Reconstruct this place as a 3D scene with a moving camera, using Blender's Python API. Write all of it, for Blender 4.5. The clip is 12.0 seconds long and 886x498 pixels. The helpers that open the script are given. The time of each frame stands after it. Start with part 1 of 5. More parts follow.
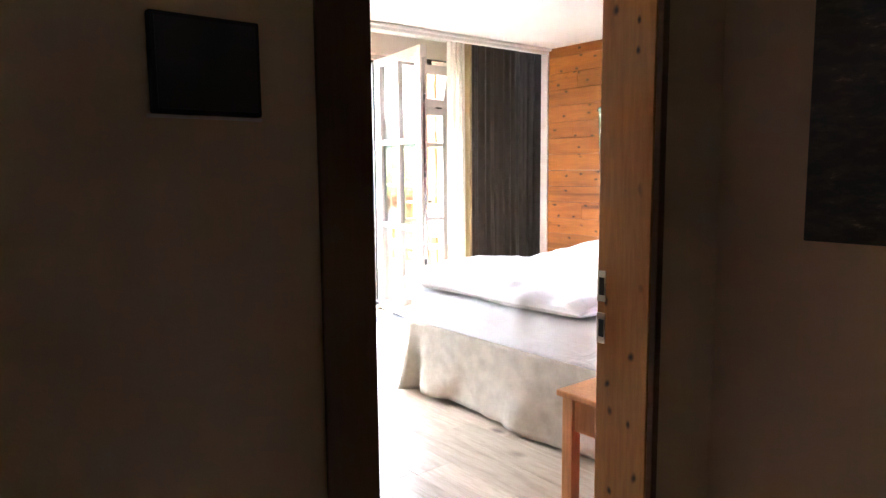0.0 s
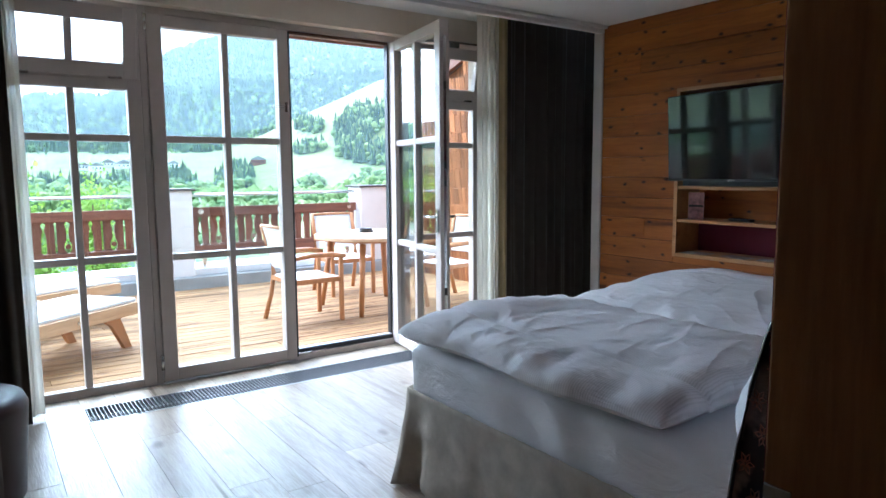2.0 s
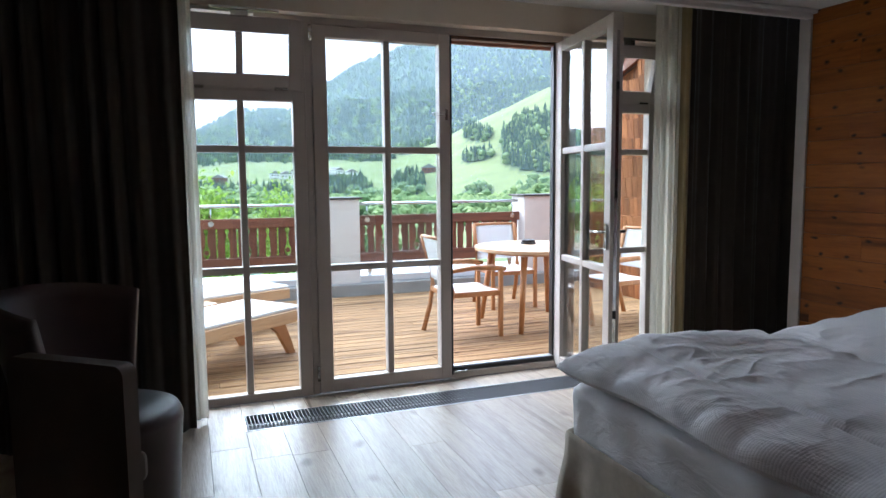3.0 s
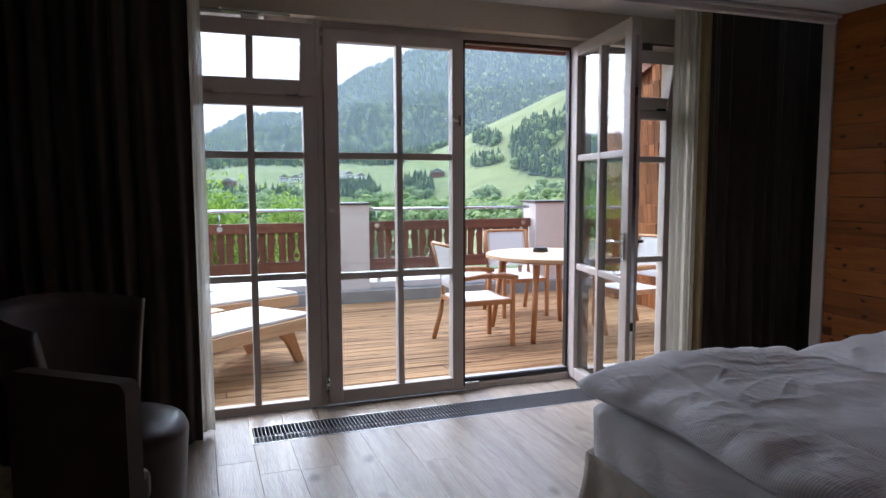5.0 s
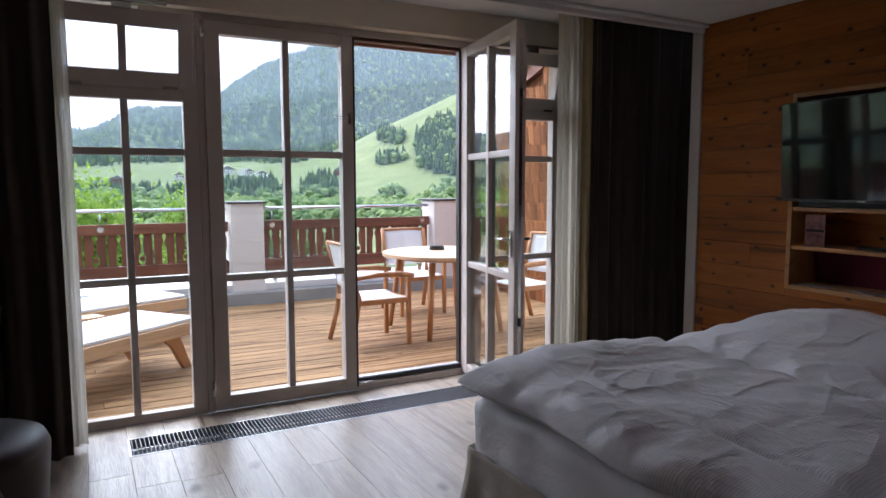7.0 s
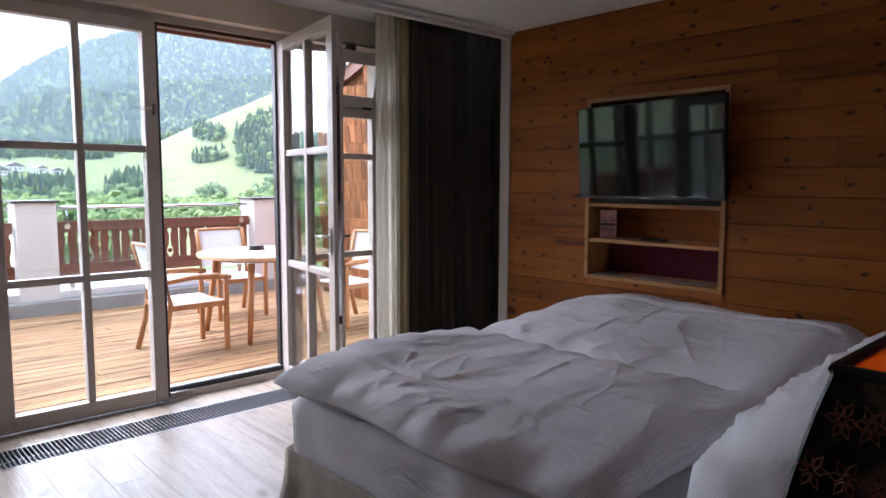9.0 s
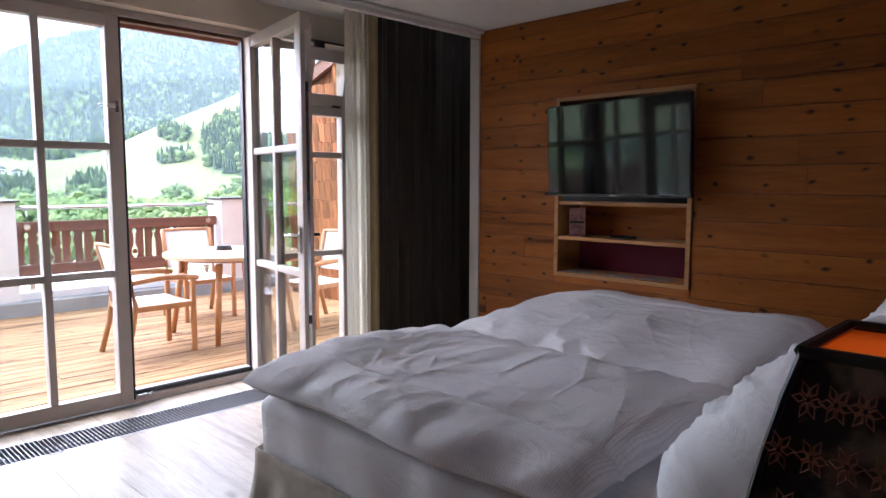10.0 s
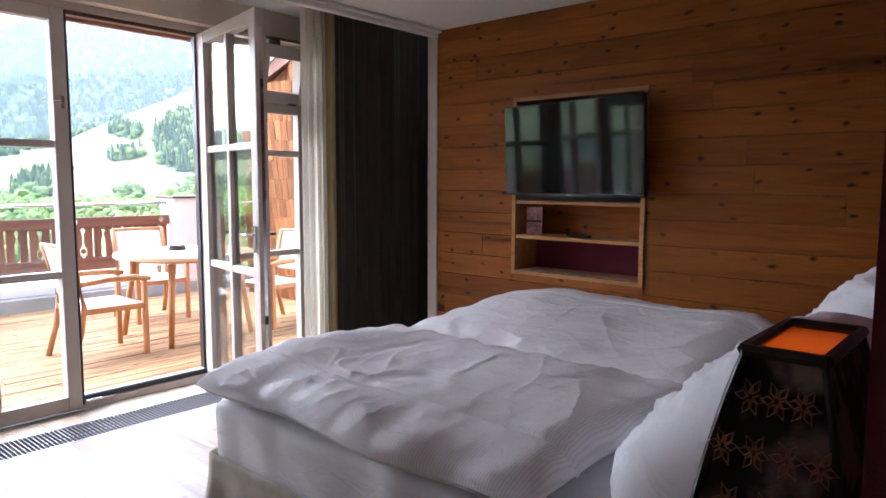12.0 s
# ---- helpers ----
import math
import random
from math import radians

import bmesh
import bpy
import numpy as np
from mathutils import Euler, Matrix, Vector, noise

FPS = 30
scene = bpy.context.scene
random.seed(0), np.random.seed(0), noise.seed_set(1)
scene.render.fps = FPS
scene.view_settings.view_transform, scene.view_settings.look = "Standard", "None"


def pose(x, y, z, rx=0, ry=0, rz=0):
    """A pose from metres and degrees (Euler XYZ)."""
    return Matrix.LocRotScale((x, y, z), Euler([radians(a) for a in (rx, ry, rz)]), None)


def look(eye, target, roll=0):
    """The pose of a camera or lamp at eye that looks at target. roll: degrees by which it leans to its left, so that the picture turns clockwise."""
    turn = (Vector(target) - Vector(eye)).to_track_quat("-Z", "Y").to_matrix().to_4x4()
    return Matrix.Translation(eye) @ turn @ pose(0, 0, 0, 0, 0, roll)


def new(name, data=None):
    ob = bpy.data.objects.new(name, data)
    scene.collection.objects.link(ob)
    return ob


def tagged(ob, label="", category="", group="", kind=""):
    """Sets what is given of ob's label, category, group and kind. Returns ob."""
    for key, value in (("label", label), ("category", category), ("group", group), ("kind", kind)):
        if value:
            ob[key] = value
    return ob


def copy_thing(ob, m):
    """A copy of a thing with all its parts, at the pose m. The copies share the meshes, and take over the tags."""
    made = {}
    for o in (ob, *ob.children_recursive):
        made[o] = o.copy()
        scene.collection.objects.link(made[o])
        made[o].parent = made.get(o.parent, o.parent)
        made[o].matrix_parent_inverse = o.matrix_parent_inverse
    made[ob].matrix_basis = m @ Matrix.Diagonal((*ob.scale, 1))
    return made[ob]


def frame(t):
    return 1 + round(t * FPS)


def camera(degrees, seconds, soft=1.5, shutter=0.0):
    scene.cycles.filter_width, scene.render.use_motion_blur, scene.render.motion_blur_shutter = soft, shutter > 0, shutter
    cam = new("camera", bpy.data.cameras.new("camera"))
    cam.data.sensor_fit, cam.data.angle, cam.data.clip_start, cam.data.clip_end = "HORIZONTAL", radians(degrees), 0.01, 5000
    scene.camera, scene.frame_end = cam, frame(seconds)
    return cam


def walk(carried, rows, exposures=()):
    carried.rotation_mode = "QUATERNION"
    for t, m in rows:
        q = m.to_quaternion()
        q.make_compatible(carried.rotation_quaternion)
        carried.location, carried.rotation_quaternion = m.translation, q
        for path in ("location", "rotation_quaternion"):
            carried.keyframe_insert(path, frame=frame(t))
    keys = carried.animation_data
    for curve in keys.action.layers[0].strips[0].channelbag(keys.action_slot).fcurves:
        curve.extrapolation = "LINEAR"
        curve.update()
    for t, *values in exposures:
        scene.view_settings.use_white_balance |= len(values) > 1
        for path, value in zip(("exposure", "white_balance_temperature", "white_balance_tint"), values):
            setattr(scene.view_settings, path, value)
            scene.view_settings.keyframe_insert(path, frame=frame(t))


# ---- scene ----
cam = camera(66.8, 12.0)
PATH = [
    (0, (-2.687, -5.527, 1.351), (-1.441, -3.979, 1.121), -0.5),
    (0.3, (-2.557, -5.408, 1.353), (-1.22, -3.94, 1.115), -0.2),
    (0.5, (-2.455, -5.326, 1.348), (-1.066, -3.905, 1.118), 0.0),
    (0.8, (-2.325, -5.246, 1.356), (-0.909, -3.853, 1.122), -0.3),
    (1, (-2.226, -5.158, 1.356), (-0.801, -3.773, 1.127), -0.3),
    (1.5, (-2.005, -4.947, 1.363), (-0.678, -3.468, 1.131), -0.6),
    (2, (-1.822, -4.695, 1.393), (-0.687, -3.063, 1.167), -0.4),
    (2.5, (-1.713, -4.544, 1.423), (-0.814, -2.77, 1.208), -0.5),
    (3, (-1.635, -4.412, 1.412), (-0.93, -2.551, 1.211), -0.5),
    (5, (-1.626, -4.308, 1.431), (-0.943, -2.438, 1.243), -0.2),
    (5.5, (-1.609, -4.312, 1.437), (-0.901, -2.451, 1.248), -0.2),
    (6, (-1.595, -4.322, 1.43), (-0.854, -2.474, 1.241), -0.3),
    (6.5, (-1.564, -4.333, 1.423), (-0.773, -2.506, 1.234), -0.2),
    (7, (-1.536, -4.338, 1.433), (-0.598, -2.582, 1.239), -0.1),
    (7.5, (-1.517, -4.352, 1.423), (-0.404, -2.701, 1.23), -0.1),
    (7.7, (-1.518, -4.361, 1.423), (-0.349, -2.749, 1.233), 0.0),
    (9.5, (-1.493, -4.362, 1.408), (-0.108, -2.932, 1.212), 0.1),
    (10, (-1.498, -4.359, 1.399), (-0.082, -2.96, 1.207), 0.1),
    (10.5, (-1.498, -4.357, 1.39), (-0.056, -2.985, 1.199), 0.2),
    (11, (-1.496, -4.368, 1.405), (-0.034, -3.017, 1.208), 0.2),
    (11.5, (-1.493, -4.366, 1.397), (-0.012, -3.036, 1.203), 0.2),
    (12, (-1.492, -4.364, 1.403), (0.006, -3.054, 1.207), 0.2),
]
walk(cam, [(t, look(eye, target, roll)) for t, eye, target, roll in PATH],
     exposures=((0.0, 4.85, 5700, 12), (0.5, 3.7, 5200, 9), (1.0, 2.75, 4750, 4), (1.5, 2.4, 4800, 4), (2.0, 1.95, 4900, 4), (2.5, 1.6, 4950, 5), (3.2, 1.2, 5350, 8), (5.0, 0.85, 5450, 15), (6.5, 0.85, 5500, 15), (7.5, 1.0, 5550, 16), (9.5, 1.7, 5550, 18), (12.0, 2.2, 5600, 18)))

# ---- world, sun, exposure ----
world = bpy.data.worlds.new("world")
scene.world = world
world.use_nodes = True
wn = world.node_tree.nodes
sky = wn.new("ShaderNodeTexSky")
sky.sky_type = "NISHITA"
sky.sun_disc = False
sky.sun_elevation, sky.sun_rotation = radians(39), radians(-20)
sky.air_density, sky.dust_density, sky.ozone_density = 1.0, 4.0, 1.0
milk = wn.new("ShaderNodeMix")
milk.data_type = "RGBA"
milk.inputs[0].default_value = 0.6
milk.inputs[7].default_value = (9.8, 10.2, 11.2, 1)
world.node_tree.links.new(sky.outputs[0], milk.inputs[6])
world.node_tree.links.new(milk.outputs[2], wn["Background"].inputs[0])
wn["Background"].inputs[1].default_value = 0.13
sun = new("sun", bpy.data.lights.new("sun", "SUN"))
sun.data.energy, sun.data.angle, sun.data.color = 4.0, radians(75), (1.0, 0.98, 0.95)
sun.matrix_world = look((-3, 8, 7), (0, 0, 0))


# ---- materials ----
def material(name, base, rough=0.6, metal=0.0):
    m = bpy.data.materials.new(name)
    m.use_nodes = True
    b = m.node_tree.nodes["Principled BSDF"]
    b.inputs["Base Color"].default_value = (*base, 1)
    b.inputs["Roughness"].default_value = rough
    b.inputs["Metallic"].default_value = metal
    return m, m.node_tree.nodes, m.node_tree.links, b


def coords(n, l, scale=(1, 1, 1), per_piece=0.0, world_space=False):
    tc = n.new("ShaderNodeTexCoord")
    mp = n.new("ShaderNodeMapping")
    mp.inputs["Scale"].default_value = scale
    if world_space:
        geo = n.new("ShaderNodeNewGeometry")
        l.new(geo.outputs["Position"], mp.inputs[0])
    else:
        l.new(tc.outputs["Object"], mp.inputs[0])
    if per_piece:
        info = n.new("ShaderNodeObjectInfo")
        mul = n.new("ShaderNodeMath")
        mul.operation = "MULTIPLY"
        mul.inputs[1].default_value = per_piece
        l.new(info.outputs["Random"], mul.inputs[0])
        comb = n.new("ShaderNodeCombineXYZ")
        for i in range(3):
            l.new(mul.outputs[0], comb.inputs[i])
        l.new(comb.outputs[0], mp.inputs["Location"])
    return mp


def noise_tex(n, l, src, scale, detail=4.0, rough=0.55, distort=0.0):
    t = n.new("ShaderNodeTexNoise")
    t.inputs["Scale"].default_value, t.inputs["Detail"].default_value = scale, detail
    t.inputs["Roughness"].default_value, t.inputs["Distortion"].default_value = rough, distort
    l.new(src.outputs[0], t.inputs["Vector"])
    return t


def ramp(n, l, src, stops):
    r = n.new("ShaderNodeValToRGB")
    el = r.color_ramp.elements
    while len(el) < len(stops):
        el.new(0.5)
    for e, (p, c) in zip(el, stops):
        e.position, e.color = p, (*c, 1) if len(c) == 3 else c
    l.new(src, r.inputs[0])
    return r


def mix(n, l, fac, a, b, kind="MIX"):
    m = n.new("ShaderNodeMix")
    m.data_type, m.blend_type = "RGBA", kind
    for sock, v in ((0, fac), (6, a), (7, b)):
        if isinstance(v, (int, float)):
            m.inputs[sock].default_value = v
        elif isinstance(v, tuple):
            m.inputs[sock].default_value = (*v, 1)
        else:
            l.new(v, m.inputs[sock])
    return m.outputs[2]


def bump(n, l, b, height, strength=0.3, dist=0.01):
    k = n.new("ShaderNodeBump")
    k.inputs["Strength"].default_value, k.inputs["Distance"].default_value = strength, dist
    l.new(height, k.inputs["Height"])
    l.new(k.outputs[0], b.inputs["Normal"])


def plain(name, base, rough=0.6, metal=0.0, vary=0.12, scale=6.0, bumps=0.1, fine=120.0):
    m, n, l, b = material(name, base, rough, metal)
    c = coords(n, l)
    t = noise_tex(n, l, c, scale)
    dark = tuple(v * (1 - vary) for v in base)
    light = tuple(min(1, v * (1 + vary)) for v in base)
    r = ramp(n, l, t.outputs[0], [(0.3, dark), (0.7, light)])
    l.new(r.outputs[0], b.inputs["Base Color"])
    f = noise_tex(n, l, c, fine, 3.0)
    bump(n, l, b, f.outputs[0], bumps, 0.004)
    return m


def wood(name, dark, light, axis="x", grain=14.0, rough=0.5, knots=0.0, knot_col=(0.05, 0.018, 0.006), piece=40.0, vary=0.35, cracks=0.0, plane="yz", spec=0.5, gate=(0.4, 0.75), relief=0.25, crack_at=0.36):
    m, n, l, b = material(name, light, rough)
    stretch = {"x": (0.09, 1, 1), "y": (1, 0.09, 1), "z": (1, 1, 0.09)}[axis]
    c = coords(n, l, stretch, piece)
    g = noise_tex(n, l, c, grain, 6.0, 0.62, 0.8)
    f = noise_tex(n, l, c, grain * 7, 3.0, 0.6)
    col = ramp(n, l, g.outputs[0], [(0.28, dark), (0.5, tuple((a + 2 * q) / 3 for a, q in zip(dark, light))), (0.72, light)]).outputs[0]
    fr = ramp(n, l, f.outputs[0], [(0.35, (0.72, 0.68, 0.62)), (0.6, (1, 1, 1))])
    col = mix(n, l, 0.6, col, fr.outputs[0], "MULTIPLY")
    info = n.new("ShaderNodeObjectInfo")
    v = ramp(n, l, info.outputs["Random"], [(0.0, (1 - vary,) * 3), (1.0, (1, 1, 1))])
    col = mix(n, l, 1.0, col, v.outputs[0], "MULTIPLY")
    if knots:
        kc = coords(n, l, {"x": (0.55, 1, 1), "y": (1, 0.55, 1), "z": (1, 1, 0.55)}[axis], piece)
        w = noise_tex(n, l, kc, 9.0, 2.0)
        warp = n.new("ShaderNodeVectorMath")
        warp.operation = "MULTIPLY_ADD"
        l.new(w.outputs[1], warp.inputs[0])
        warp.inputs[1].default_value = (0.05, 0.05, 0.05)
        l.new(kc.outputs[0], warp.inputs[2])
        vo = n.new("ShaderNodeTexVoronoi")
        vo.voronoi_dimensions = "2D"
        vo.inputs["Scale"].default_value = knots
        sx, cx = n.new("ShaderNodeSeparateXYZ"), n.new("ShaderNodeCombineXYZ")
        l.new(warp.outputs[0], sx.inputs[0])
        for i, a in enumerate(plane):
            l.new(sx.outputs["xyz".index(a)], cx.inputs[i])
        l.new(cx.outputs[0], vo.inputs["Vector"])
        kr = ramp(n, l, vo.outputs["Distance"], [(0.035, (1, 1, 1)), (0.075, (0.6, 0.6, 0.6)), (0.13, (0, 0, 0))])
        sel = n.new("ShaderNodeSeparateColor")
        l.new(vo.outputs["Color"], sel.inputs[0])
        some = ramp(n, l, sel.outputs[0], [(gate[0], (0, 0, 0)), (gate[1], (1, 1, 1))])
        kf = mix(n, l, 1.0, kr.outputs[0], some.outputs[0], "MULTIPLY")
        col = mix(n, l, kf, col, knot_col)
    if cracks:
        cc = coords(n, l, {"x": (0.03, 1, 1), "y": (1, 0.03, 1), "z": (1, 1, 0.03)}[axis], piece)
        ck = noise_tex(n, l, cc, cracks, 2.0, 0.5, 0.4)
        cr = ramp(n, l, ck.outputs[0], [(crack_at, (0.25, 0.17, 0.1)), (crack_at + 0.06, (1, 1, 1))])
        col = mix(n, l, 0.85, col, cr.outputs[0], "MULTIPLY")
    l.new(col, b.inputs["Base Color"])
    bump(n, l, b, f.outputs[0], relief, 0.003)
    b.inputs["Specular IOR Level"].default_value = spec
    return m


def cloth(name, base, weave=700.0, rough=0.9, big=5.0, vary=0.1, stripes=0.0, sheen=0.2, bumps=0.25, crumple=0.0):
    m, n, l, b = material(name, base, rough)
    c = coords(n, l)
    t = noise_tex(n, l, c, big, 5.0)
    r = ramp(n, l, t.outputs[0], [(0.3, tuple(v * (1 - vary) for v in base)), (0.7, tuple(min(1, v * (1 + vary)) for v in base))])
    col = r.outputs[0]
    f = noise_tex(n, l, c, weave, 2.0)
    h = f.outputs[0]
    if stripes:
        w = n.new("ShaderNodeTexWave")
        w.bands_direction = "Y"
        w.inputs["Scale"].default_value, w.inputs["Distortion"].default_value = stripes, 0.6
        w.inputs["Detail"].default_value = 1.0
        l.new(c.outputs[0], w.inputs["Vector"])
        h = w.outputs["Fac"]
        s = ramp(n, l, w.outputs["Fac"], [(0.0, (0.87, 0.87, 0.87)), (0.5, (1, 1, 1))])
        col = mix(n, l, 1.0, col, s.outputs[0], "MULTIPLY")
    l.new(col, b.inputs["Base Color"])
    b.inputs["Sheen Weight"].default_value = sheen
    bump(n, l, b, h, bumps, 0.003)
    if crumple:
        # soft creases under the weave
        cr = noise_tex(n, l, coords(n, l, (1.0, 0.45, 1.0)), 11.0, 5.0, 0.55, 1.6)
        k = n.new("ShaderNodeBump")
        k.inputs["Strength"].default_value, k.inputs["Distance"].default_value = crumple, 0.012
        l.new(cr.outputs[0], k.inputs["Height"])
        l.new(k.outputs[0], n["Bump"].inputs["Normal"])
    return m


def glass_material(name, tint=(0.97, 0.99, 0.98)):
    m, n, l, b = material(name, tint, 0.0)
    tr = n.new("ShaderNodeBsdfTransparent")
    tr.inputs[0].default_value = (*tint, 1)
    gl = n.new("ShaderNodeBsdfGlossy")
    gl.inputs["Roughness"].default_value = 0.0
    lw = n.new("ShaderNodeLayerWeight")
    lw.inputs["Blend"].default_value = 0.5
    pw5 = n.new("ShaderNodeMath")
    pw5.operation = "POWER"
    pw5.inputs[1].default_value = 4.0
    l.new(lw.outputs["Facing"], pw5.inputs[0])
    fr = n.new("ShaderNodeMath")
    fr.operation = "MULTIPLY_ADD"
    fr.inputs[1].default_value, fr.inputs[2].default_value = 0.7, 0.035
    l.new(pw5.outputs[0], fr.inputs[0])
    ms = n.new("ShaderNodeMixShader")
    l.new(fr.outputs[0], ms.inputs[0])
    l.new(tr.outputs[0], ms.inputs[1])
    l.new(gl.outputs[0], ms.inputs[2])
    l.new(ms.outputs[0], n["Material Output"].inputs[0])
    return m


PLASTER = plain("plaster", (0.62, 0.55, 0.45), 0.85, vary=0.05, scale=2.5, bumps=0.15)
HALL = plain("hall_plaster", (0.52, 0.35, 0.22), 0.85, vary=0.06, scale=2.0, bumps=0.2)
CEILING = plain("ceiling_paint", (0.74, 0.73, 0.7), 0.9, vary=0.03, scale=1.5, bumps=0.1)
WHITE = plain("white_paint", (0.68, 0.66, 0.63), 0.45, vary=0.04, scale=4.0, bumps=0.05)
FRAME = plain("window_paint", (0.52, 0.46, 0.415), 0.42, vary=0.06, scale=5.0, bumps=0.06)
RED = cloth("red_felt", (0.12, 0.012, 0.03), 500.0, 0.95, 8.0, 0.15, sheen=0.1)
PINE = wood("pine_panel", (0.23, 0.062, 0.006), (0.44, 0.145, 0.014), "y", 9.0, 0.55, knots=9.0, knot_col=(0.02, 0.006, 0.0015), vary=0.3, spec=0.25, cracks=9.0, gate=(0.25, 0.5), crack_at=0.29)
PINE_X = wood("pine_shelf", (0.4, 0.17, 0.045), (0.58, 0.3, 0.1), "y", 12.0, 0.5, vary=0.1)
PINE_Z = wood("pine_jamb", (0.42, 0.17, 0.045), (0.6, 0.28, 0.085), "z", 12.0, 0.5, knots=13.0, knot_col=(0.04, 0.018, 0.01), vary=0.1)
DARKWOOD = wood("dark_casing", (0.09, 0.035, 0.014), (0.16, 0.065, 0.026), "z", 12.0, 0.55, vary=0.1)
FLOOR = wood("oak_floor", (0.29, 0.225, 0.165), (0.52, 0.435, 0.34), "y", 15.0, 0.33, knots=3.5, knot_col=(0.1, 0.07, 0.05), vary=0.25, plane="xy", cracks=14.0, relief=0.5, crack_at=0.25)
DECK = wood("deck_larch", (0.17, 0.08, 0.032), (0.48, 0.295, 0.14), "x", 11.0, 0.8, knots=4.0, knot_col=(0.13, 0.06, 0.03), vary=0.25, cracks=30.0, plane="xy", spec=0.25, relief=0.6)
TEAK = wood("teak", (0.3, 0.12, 0.038), (0.48, 0.22, 0.075), "z", 16.0, 0.5, vary=0.1)
TEAK_X = wood("teak_top", (0.5, 0.3, 0.15), (0.7, 0.48, 0.28), "x", 16.0, 0.4, vary=0.1)
BEECH = wood("beech_stand", (0.42, 0.17, 0.05), (0.58, 0.27, 0.09), "z", 12.0, 0.45, vary=0.1)
RAILWOOD = wood("railing_wood", (0.11, 0.035, 0.015), (0.24, 0.085, 0.04), "x", 10.0, 0.6, vary=0.25)
RAILWOOD_Z = wood("railing_board", (0.11, 0.035, 0.015), (0.24, 0.085, 0.04), "z", 10.0, 0.6, vary=0.3)
SHINGLE = wood("shingle_wood", (0.17, 0.055, 0.02), (0.48, 0.2, 0.075), "z", 14.0, 0.75, vary=0.6, spec=0.2)
RENDER_WALL = plain("terrace_plaster", (0.66, 0.6, 0.54), 0.9, vary=0.05, scale=3.0, bumps=0.3, fine=60.0)
CONCRETE = plain("terrace_upstand", (0.28, 0.27, 0.25), 0.85, vary=0.15, scale=3.0, bumps=0.3, fine=50.0)
SHEETMETAL = plain("sheet_metal", (0.7, 0.72, 0.74), 0.35, 0.6, vary=0.05, scale=3.0, bumps=0.02)
CAP = plain("pillar_cap_metal", (0.06, 0.05, 0.045), 0.45, 0.4, vary=0.1)
STEEL = plain("brushed_steel", (0.62, 0.62, 0.6), 0.25, 1.0, vary=0.05, scale=20.0, bumps=0.02)
ALU = plain("grille_aluminium", (0.6, 0.61, 0.62), 0.35, 0.9, vary=0.05, scale=20.0, bumps=0.03)
BLACK = plain("black_plastic", (0.012, 0.012, 0.013), 0.4, vary=0.1, bumps=0.05)
PITBLACK = plain("duct_black", (0.008, 0.008, 0.009), 0.8, vary=0.1)
SCREEN = material("tv_screen", (0.006, 0.007, 0.008), 0.06)[0]
LEATHER = plain("aubergine_leather", (0.034, 0.016, 0.018), 0.4, vary=0.15, scale=8.0, bumps=0.25, fine=180.0)
LEATHER2 = plain("grey_brown_upholstery", (0.09, 0.07, 0.06), 0.55, vary=0.12, scale=8.0, bumps=0.25, fine=260.0)
DUVET = cloth("striped_duvet_cotton", (0.76, 0.74, 0.76), 600.0, 0.8, 4.0, 0.03, stripes=34.0, sheen=0.15, bumps=0.25, crumple=0.8)
SHEET = cloth("white_sheet", (0.8, 0.79, 0.81), 900.0, 0.8, 4.0, 0.03, sheen=0.1, bumps=0.12, crumple=0.8)
LINEN = cloth("linen_skirt", (0.42, 0.37, 0.3), 420.0, 0.95, 14.0, 0.14, sheen=0.1, bumps=0.4)
CURTAIN = cloth("grey_brown_curtain", (0.038, 0.028, 0.02), 500.0, 0.9, 12.0, 0.12, sheen=0.15)
CANVAS = cloth("white_canvas", (0.78, 0.79, 0.82), 500.0, 0.85, 5.0, 0.04, sheen=0.0)
LINING = cloth("ochre_lining", (0.3, 0.23, 0.11), 500.0, 0.9, 8.0, 0.1)
GLASS = glass_material("window_glass")
LEAFLET = plain("leaflet_paper", (0.3, 0.27, 0.25), 0.5, vary=0.3, scale=18.0)

# thin curtain cloth lets light through
SHEER, _n, _l, _b = material("sheer_voile", (0.85, 0.83, 0.76), 0.9)
_t = _n.new("ShaderNodeBsdfTranslucent")
_t.inputs[0].default_value = (0.85, 0.82, 0.74, 1)
_p = _n.new("ShaderNodeBsdfTransparent")
_m1, _m2 = _n.new("ShaderNodeMixShader"), _n.new("ShaderNodeMixShader")
_m1.inputs[0].default_value, _m2.inputs[0].default_value = 0.55, 0.22
_l.new(_b.outputs[0], _m1.inputs[1]), _l.new(_t.outputs[0], _m1.inputs[2])
_l.new(_m1.outputs[0], _m2.inputs[1]), _l.new(_p.outputs[0], _m2.inputs[2])
_l.new(_m2.outputs[0], _n["Material Output"].inputs[0])

# mesh fabric of the garden chairs
MESH, _n, _l, _b = material("chair_mesh", (0.72, 0.71, 0.7), 0.6)
_p = _n.new("ShaderNodeBsdfTransparent")
_m1 = _n.new("ShaderNodeMixShader")
_m1.inputs[0].default_value = 0.35
_l.new(_b.outputs[0], _m1.inputs[1]), _l.new(_p.outputs[0], _m1.inputs[2])
_l.new(_m1.outputs[0], _n["Material Output"].inputs[0])

